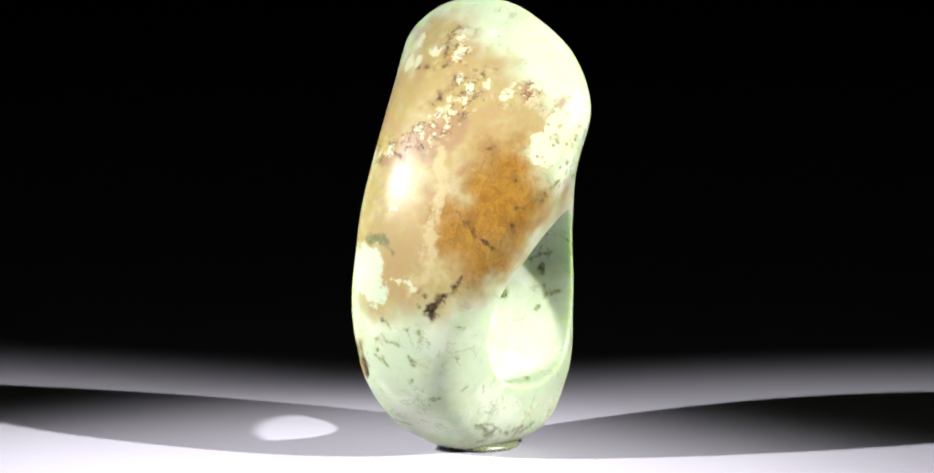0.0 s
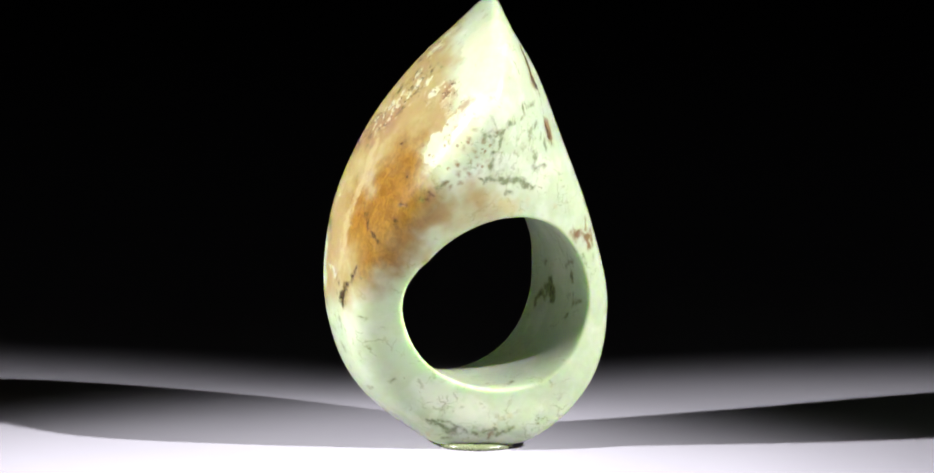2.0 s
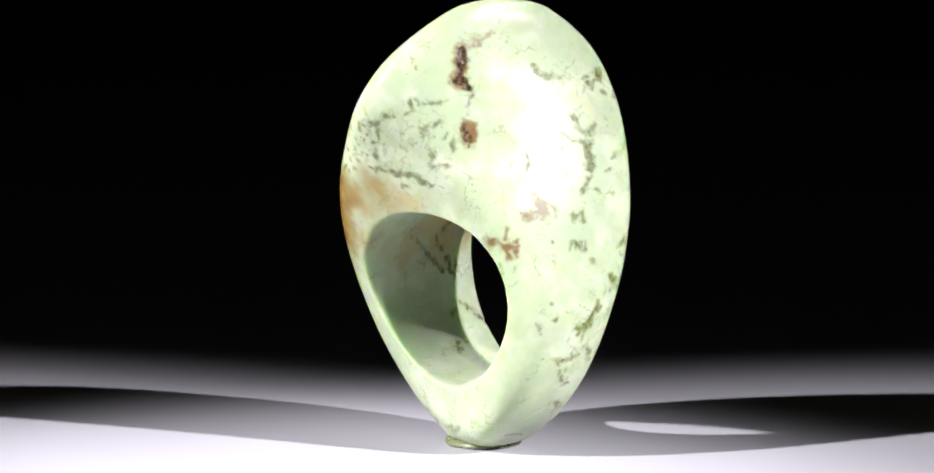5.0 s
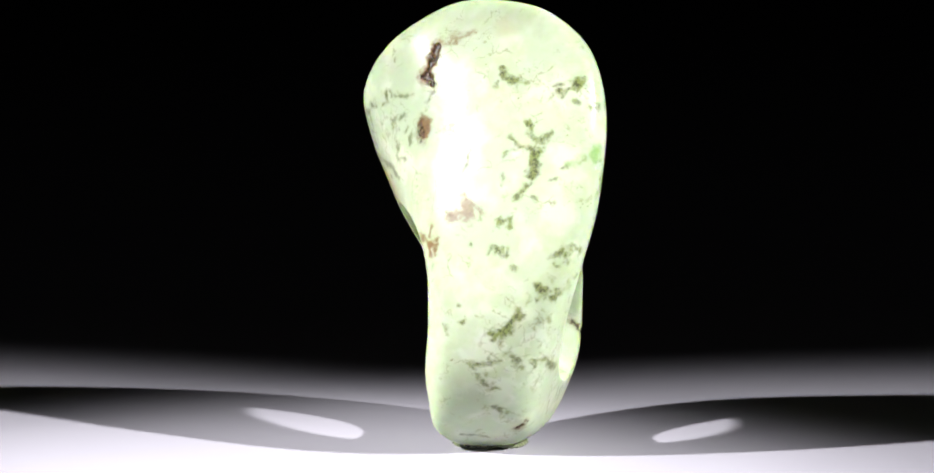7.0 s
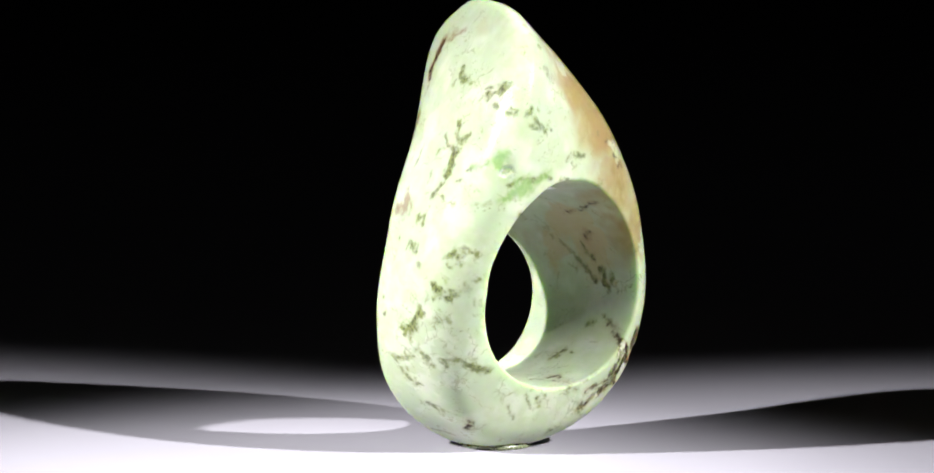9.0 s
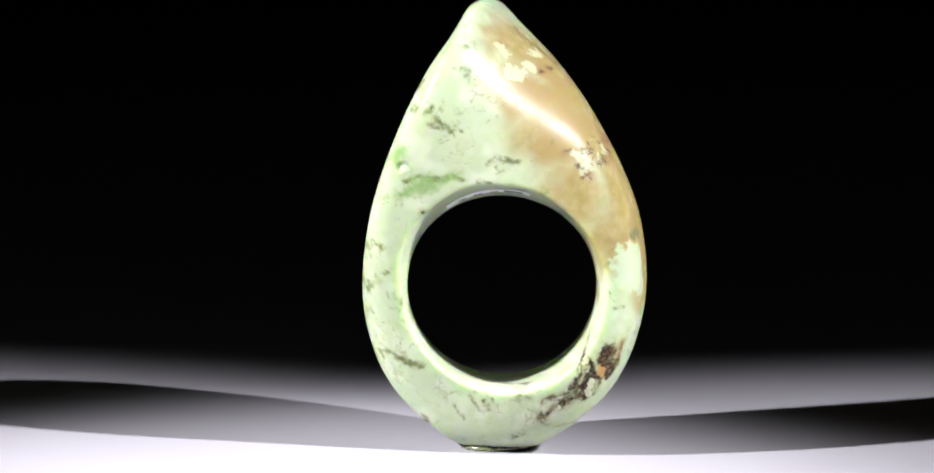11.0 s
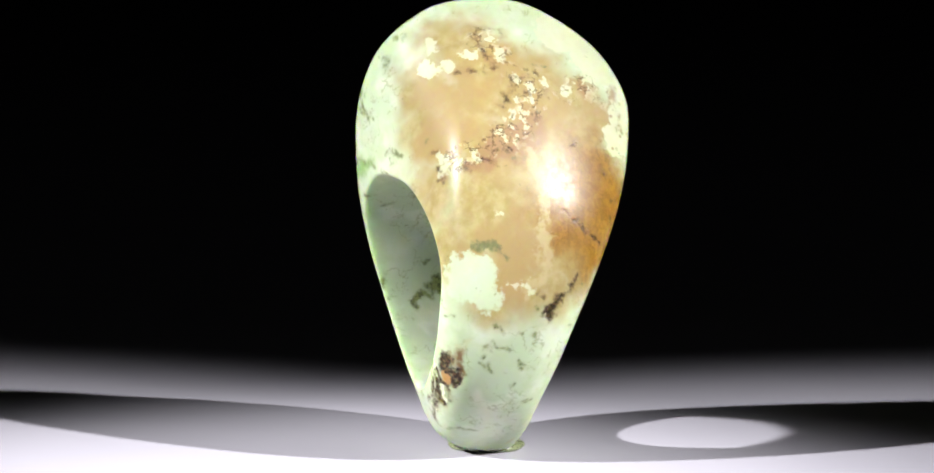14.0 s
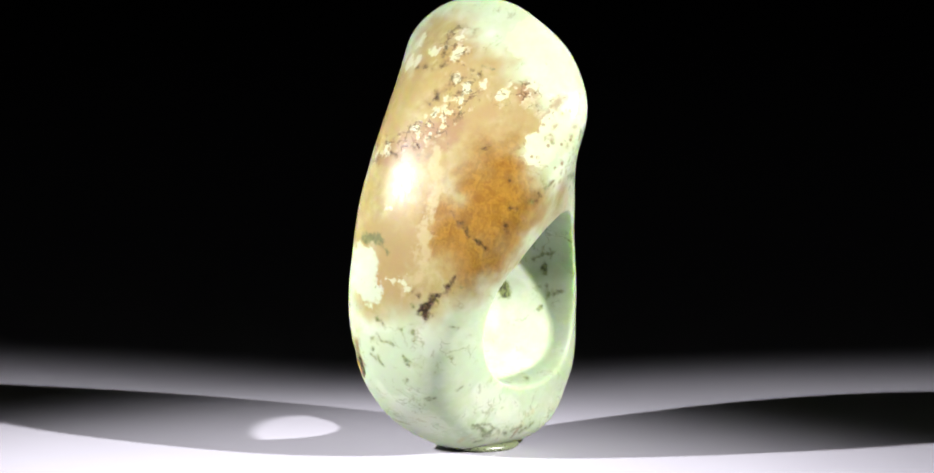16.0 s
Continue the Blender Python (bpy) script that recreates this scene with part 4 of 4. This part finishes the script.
vein("rust", 0.12, (7.2, -12.2, 34.6))
vein("rust", 0.12, (9.4, -11.3, 34.6))
vein("dark", 0.1, (-3.6, -1.9, 43.8), (-2.8, -2.1, 44.0), (-2.0, -2.9, 43.9))
vein("dark", 0.12, (-4.3, -3.1, 42.5), (-4.4, -4.1, 41.8))
vein("dark", 0.1, (-4.2, -4.9, 41.2), (-4.1, -5.6, 40.7))
vein("dark", 0.1, (-1.5, -3.1, 43.8), (-1.6, -3.9, 43.2))
vein("dark", 0.1, (-0.7, -7.4, 40.3), (-0.7, -8.3, 39.2))
vein("dark", 0.08, (-1.4, -8.7, 38.6), (-0.7, -9.3, 37.9))
vein("dark", 0.13, (-5.2, -7.7, 37.8), (-5.0, -8.5, 36.9))
vein("dark", 0.1, (-6.2, -8.2, 36.7), (-5.7, -8.6, 36.5))
vein("dark", 0.1, (-2.9, -8.5, 38.0), (-2.5, -8.9, 37.7))
vein("dark", 0.12, (-0.7, -9.8, 37.4), (-0.7, -9.3, 37.9))
vein("dark", 0.1, (-9.4, -10.0, 31.2), (-8.7, -10.6, 30.9))
vein("dark", 0.12, (-11.5, -8.2, 30.6), (-11.0, -9.1, 30.3))
vein("dark", 0.1, (-7.0, -10.6, 32.4), (-6.7, -10.9, 32.2))
vein("dark", 0.1, (-12.5, -5.7, 28.9), (-12.4, -6.5, 29.3))
vein("dark", 0.07, (-7.6, -2.6, 39.7), (-6.8, -4.0, 40.0), (-5.9, -5.3, 39.8))
vein("gray", 0.1, (-0.8, -7.1, 40.6), (1.2, -8.2, 40.1))
vein("dark", 0.09, (-2.9, -7.6, 39.2), (-1.9, -7.9, 39.3))
vein("dark", 0.1, (0.2, -12.9, 32.6), (0.5, -13.1, 32.4))
vein("gray", 0.12, (6.1, -12.8, 33.7), (6.3, -12.9, 33.3))
vein("gray", 0.1, (-7.0, -11.1, 31.6), (-5.7, -11.7, 31.6))
vein("dark", 0.08, (-1.8, -16.0, 24.7), (-0.2, -16.6, 23.0), (0.5, -16.6, 22.3))
vein("dark", 0.12, (-4.5, -16.2, 17.1), (-3.3, -16.5, 18.2), (-2.6, -16.6, 19.4))
vein("dark", 0.2, (-6.3, -15.5, 15.7), (-5.1, -15.9, 16.7))
vein("dark", 0.12, (-7.0, -15.3, 17.6), (-6.6, -15.5, 17.3))
vein("olive", 0.18, (-11.5, -12.1, 12.1), (-11.0, -12.4, 11.7))
vein("olive", 0.13, (-8.3, -13.6, 10.7), (-7.1, -13.7, 9.6))
vein("olive", 0.13, (-11.7, -11.4, 10.3), (-11.3, -11.6, 10.1))
vein("olive", 0.1, (-10.6, -13.2, 14.3), (-10.0, -13.4, 13.6))
vein("gray", 0.13, (-6.0, -11.9, 6.0), (-5.6, -12.0, 6.1))
vein("ridge", 0.45, (-6.8, -15.0, 21.6), (-6.3, -15.4, 20.6))
vein("chalk", 0.45, (-8.2, -14.7, 18.9), (-7.9, -14.9, 18.2))
vein("chalk", 0.22, (-9.8, -13.8, 18.9), (-9.3, -14.1, 18.6))
vein("ridge", 0.3, (-7.0, -14.8, 22.2), (-5.7, -15.2, 23.4))
vein("rust", 0.35, (-13.6, -8.9, 11.1), (-13.3, -9.5, 10.7), (-12.7, -9.7, 9.4))
vein("olive", 0.1, (-9.4, -2.6, 2.8), (-9.7, -6.1, 2.8), (-8.0, -7.0, 2.5))
vein("olive", 0.25, (-0.5, 9.1, 15.2), (0.8, 8.6, 15.1))
vein("olive", 0.22, (-1.8, 9.5, 14.0), (-1.8, 9.1, 12.7))
vein("olive", 0.13, (-0.6, 9.2, 17.7), (-0.2, 9.0, 18.0))
vein("gray", 0.12, (-6.3, 9.8, 24.3), (-5.6, 8.7, 24.5))
vein("olive", 0.1, (-6.0, 7.4, 25.4), (-12.2, -1.8, 27.5))
vein("olive", 0.12, (-9.5, 9.0, 36.3))
vein("gray", 0.1, (-9.9, 7.6, 34.9), (-10.1, 6.8, 34.1))
vein("green", 0.25, (-9.7, 8.0, 29.2), (-10.0, 7.1, 29.6))
vein("gray", 0.1, (-11.0, 3.6, 30.3), (-11.1, 3.2, 29.8))
vein("olive", 0.35, (5.5, 6.9, 17.3), (6.1, 6.7, 17.0))
vein("olive", 0.16, (6.2, 6.3, 18.8), (6.7, 6.0, 18.9))
vein("olive", 0.13, (6.5, 6.5, 14.5), (7.7, 6.2, 14.8))
vein("olive", 0.1, (2.0, -1.9, 6.3), (2.5, -2.5, 6.2))
vein("olive", 0.1, (-3.0, -15.8, 14.1), (-2.4, -15.5, 13.9))
vein("gray", 0.1, (-11.0, -12.6, 12.6), (-10.7, -12.7, 12.3))
vein("gray", 0.12, (-5.8, -11.8, 5.8), (-5.1, -12.0, 6.0))
vein("olive", 0.13, (-2.7, -11.8, 6.9), (-2.0, -11.5, 7.2))
vein("gray", 0.13, (-0.1, -6.8, 2.5), (1.1, -5.2, 1.7), (1.4, -4.4, 1.1))
vein("olive", 0.18, (3.7, -2.0, 0.9), (4.8, -1.1, 1.6))
vein("buff", 0.35, (-1.7, -6.5, 1.0), (-1.1, -6.5, 1.3))
vein("olive", 0.1, (-10.4, -12.8, 12.0), (-9.3, -13.4, 11.9))
vein("dark", 0.08, (-0.0, -12.9, 32.5), (0.7, -13.0, 32.7))
vein("dark", 0.08, (5.2, -14.8, 27.2), (5.6, -14.4, 27.1))
vein("dark", 0.08, (2.6, -14.6, 29.6), (2.8, -14.8, 29.3))
vein("dark", 0.1, (5.5, -14.6, 28.0), (6.0, -14.2, 27.6))
vein("dark", 0.08, (2.9, -15.7, 26.5), (3.7, -15.6, 26.4))
vein("dark", 0.08, (2.5, -16.1, 25.0), (2.7, -16.0, 24.1))
vein("gray", 0.1, (6.4, -13.9, 28.3), (7.1, -13.3, 28.9))
vein("olive", 0.1, (6.7, -12.8, 33.5), (7.3, -12.8, 33.0))
vein("olive", 0.1, (6.4, -12.7, 33.7), (7.0, -12.6, 33.9))

# pits where dark minerals have worn out, and a chip on the edge
turned_out = np.empty(len(places) * 3, np.float32)
ring.data.vertex_normals.foreach_get("vector", turned_out)
sunk = 0.14 * np.clip(minerals["dark"] / 0.3, 0, 1)
sunk += 0.45 * np.clip(1 - np.linalg.norm(ragged - CHIP, axis=1) / 0.8, 0, 1)
worn = (places - turned_out.reshape(-1, 3) * sunk[:, None] - np.array((0, 0, FLOOR), np.float32)) * MM
ring.data.vertices.foreach_set("co", worn.astype(np.float32).ravel())
ring.data.update()

for kind, depth in minerals.items():
    ring.data.attributes.new(kind, "FLOAT", "POINT").data.foreach_set("value", depth)


def label_patch(name, d0, d1, a0, a1, lift, mat, parent, nd=6, na=24):
    """A thin sheet that follows the ceiling of the hole; d along it, a round it in degrees."""
    verts, faces = [], []
    m = (nd + 1) * (na + 1)
    for inset in (lift, lift - 0.06):
        for i in range(nd + 1):
            for j in range(na + 1):
                verts.append(tuple(bore(d0 + (d1 - d0) * i / nd, radians(a0 + (a1 - a0) * j / na), inset)))
    for i in range(nd):
        for j in range(na):
            k = i * (na + 1) + j
            faces += [(k, k + 1, k + na + 2, k + na + 1), (m + k, m + k + na + 1, m + k + na + 2, m + k + 1)]
    edge = [j for j in range(na + 1)] + [i * (na + 1) + na for i in range(1, nd + 1)]
    edge += [nd * (na + 1) + j for j in range(na - 1, -1, -1)] + [i * (na + 1) for i in range(nd - 1, 0, -1)]
    faces += [(a, m + a, m + b, b) for a, b in zip(edge, edge[1:] + edge[:1])]
    return mesh_object(name, verts, faces, mat, parent, smooth=False)


def paper_label():
    sheet = label_patch("paper_label", LABEL_D[0], LABEL_D[1], LABEL_A[0], LABEL_A[1], 0.14, paper, ring)
    tagged(sheet, "small white paper sticker with printed digits")
    # digits run round the hole
    for i, sign in enumerate("200"):
        data = bpy.data.curves.new("digit", "FONT")
        data.body, data.size = sign, 1.0
        data.align_x = "CENTER"
        shape = new("digit", data)
        flat = bpy.data.meshes.new_from_object(shape.evaluated_get(bpy.context.evaluated_depsgraph_get()))
        bpy.data.objects.remove(shape)
        bm = bmesh.new()
        bm.from_mesh(flat)
        for v in bm.verts:
            a = LABEL_A[0] + (LABEL_A[1] - LABEL_A[0]) * (0.20 + 0.19 * i + v.co.x * 0.22)
            d = DIGIT_D[0] + (DIGIT_D[1] - DIGIT_D[0]) * v.co.y / 0.7
            v.co = bore(d, radians(a), 0.17)
        bm.to_mesh(flat)
        bm.free()
        flat.materials.append(ink)
        ob = new("digit", flat)
        ob.parent = sheet
        tagged(ob, "black printed digit")
    a = LABEL_A[0] + (LABEL_A[1] - LABEL_A[0]) * np.array((0.70, 0.92))
    bar = label_patch("ink_bar", DIGIT_D[0], DIGIT_D[1], a[0], a[1], 0.16, ink, sheet, 2, 8)
    tagged(bar, "black printed bar")


LABEL_A, LABEL_D, DIGIT_D = (54, 107), (-5.7, -1.6), (-2.3, -4.7)
paper_label()


def putty():
    n, r = 48, 4.0 * MM
    verts, faces = [], []
    for k, z in ((0.97, 0.0), (1.02, 0.2), (1.0, 0.45), (0.93, 0.62)):
        for i in range(n):
            a = 2 * math.pi * i / n
            q = r * k * (1 + 0.025 * math.sin(3 * a + 1) + 0.015 * math.sin(7 * a))
            verts.append((-0.7 * MM + q * math.cos(a), -0.8 * MM + q * math.sin(a), z * MM))
    for q in range(3):
        faces += [(q * n + i, q * n + (i + 1) % n, (q + 1) * n + (i + 1) % n, (q + 1) * n + i) for i in range(n)]
    faces += [tuple(range(n))[::-1], tuple(range(3 * n, 4 * n))]
    return tagged(mesh_object("putty_disc", verts, faces, gel), "small clear gel disc holding the ring upright", "putty")


disc = putty()


# ---------------------------------------------------------------- what moves
PERIOD = 15.894


def motions():
    turns = [(t, pose(0, 0, 0, 0, 0, -360 * t / PERIOD)) for t in [0.5 * i for i in range(33)]]
    walk(ring, turns)
    walk(disc, turns)


motions()
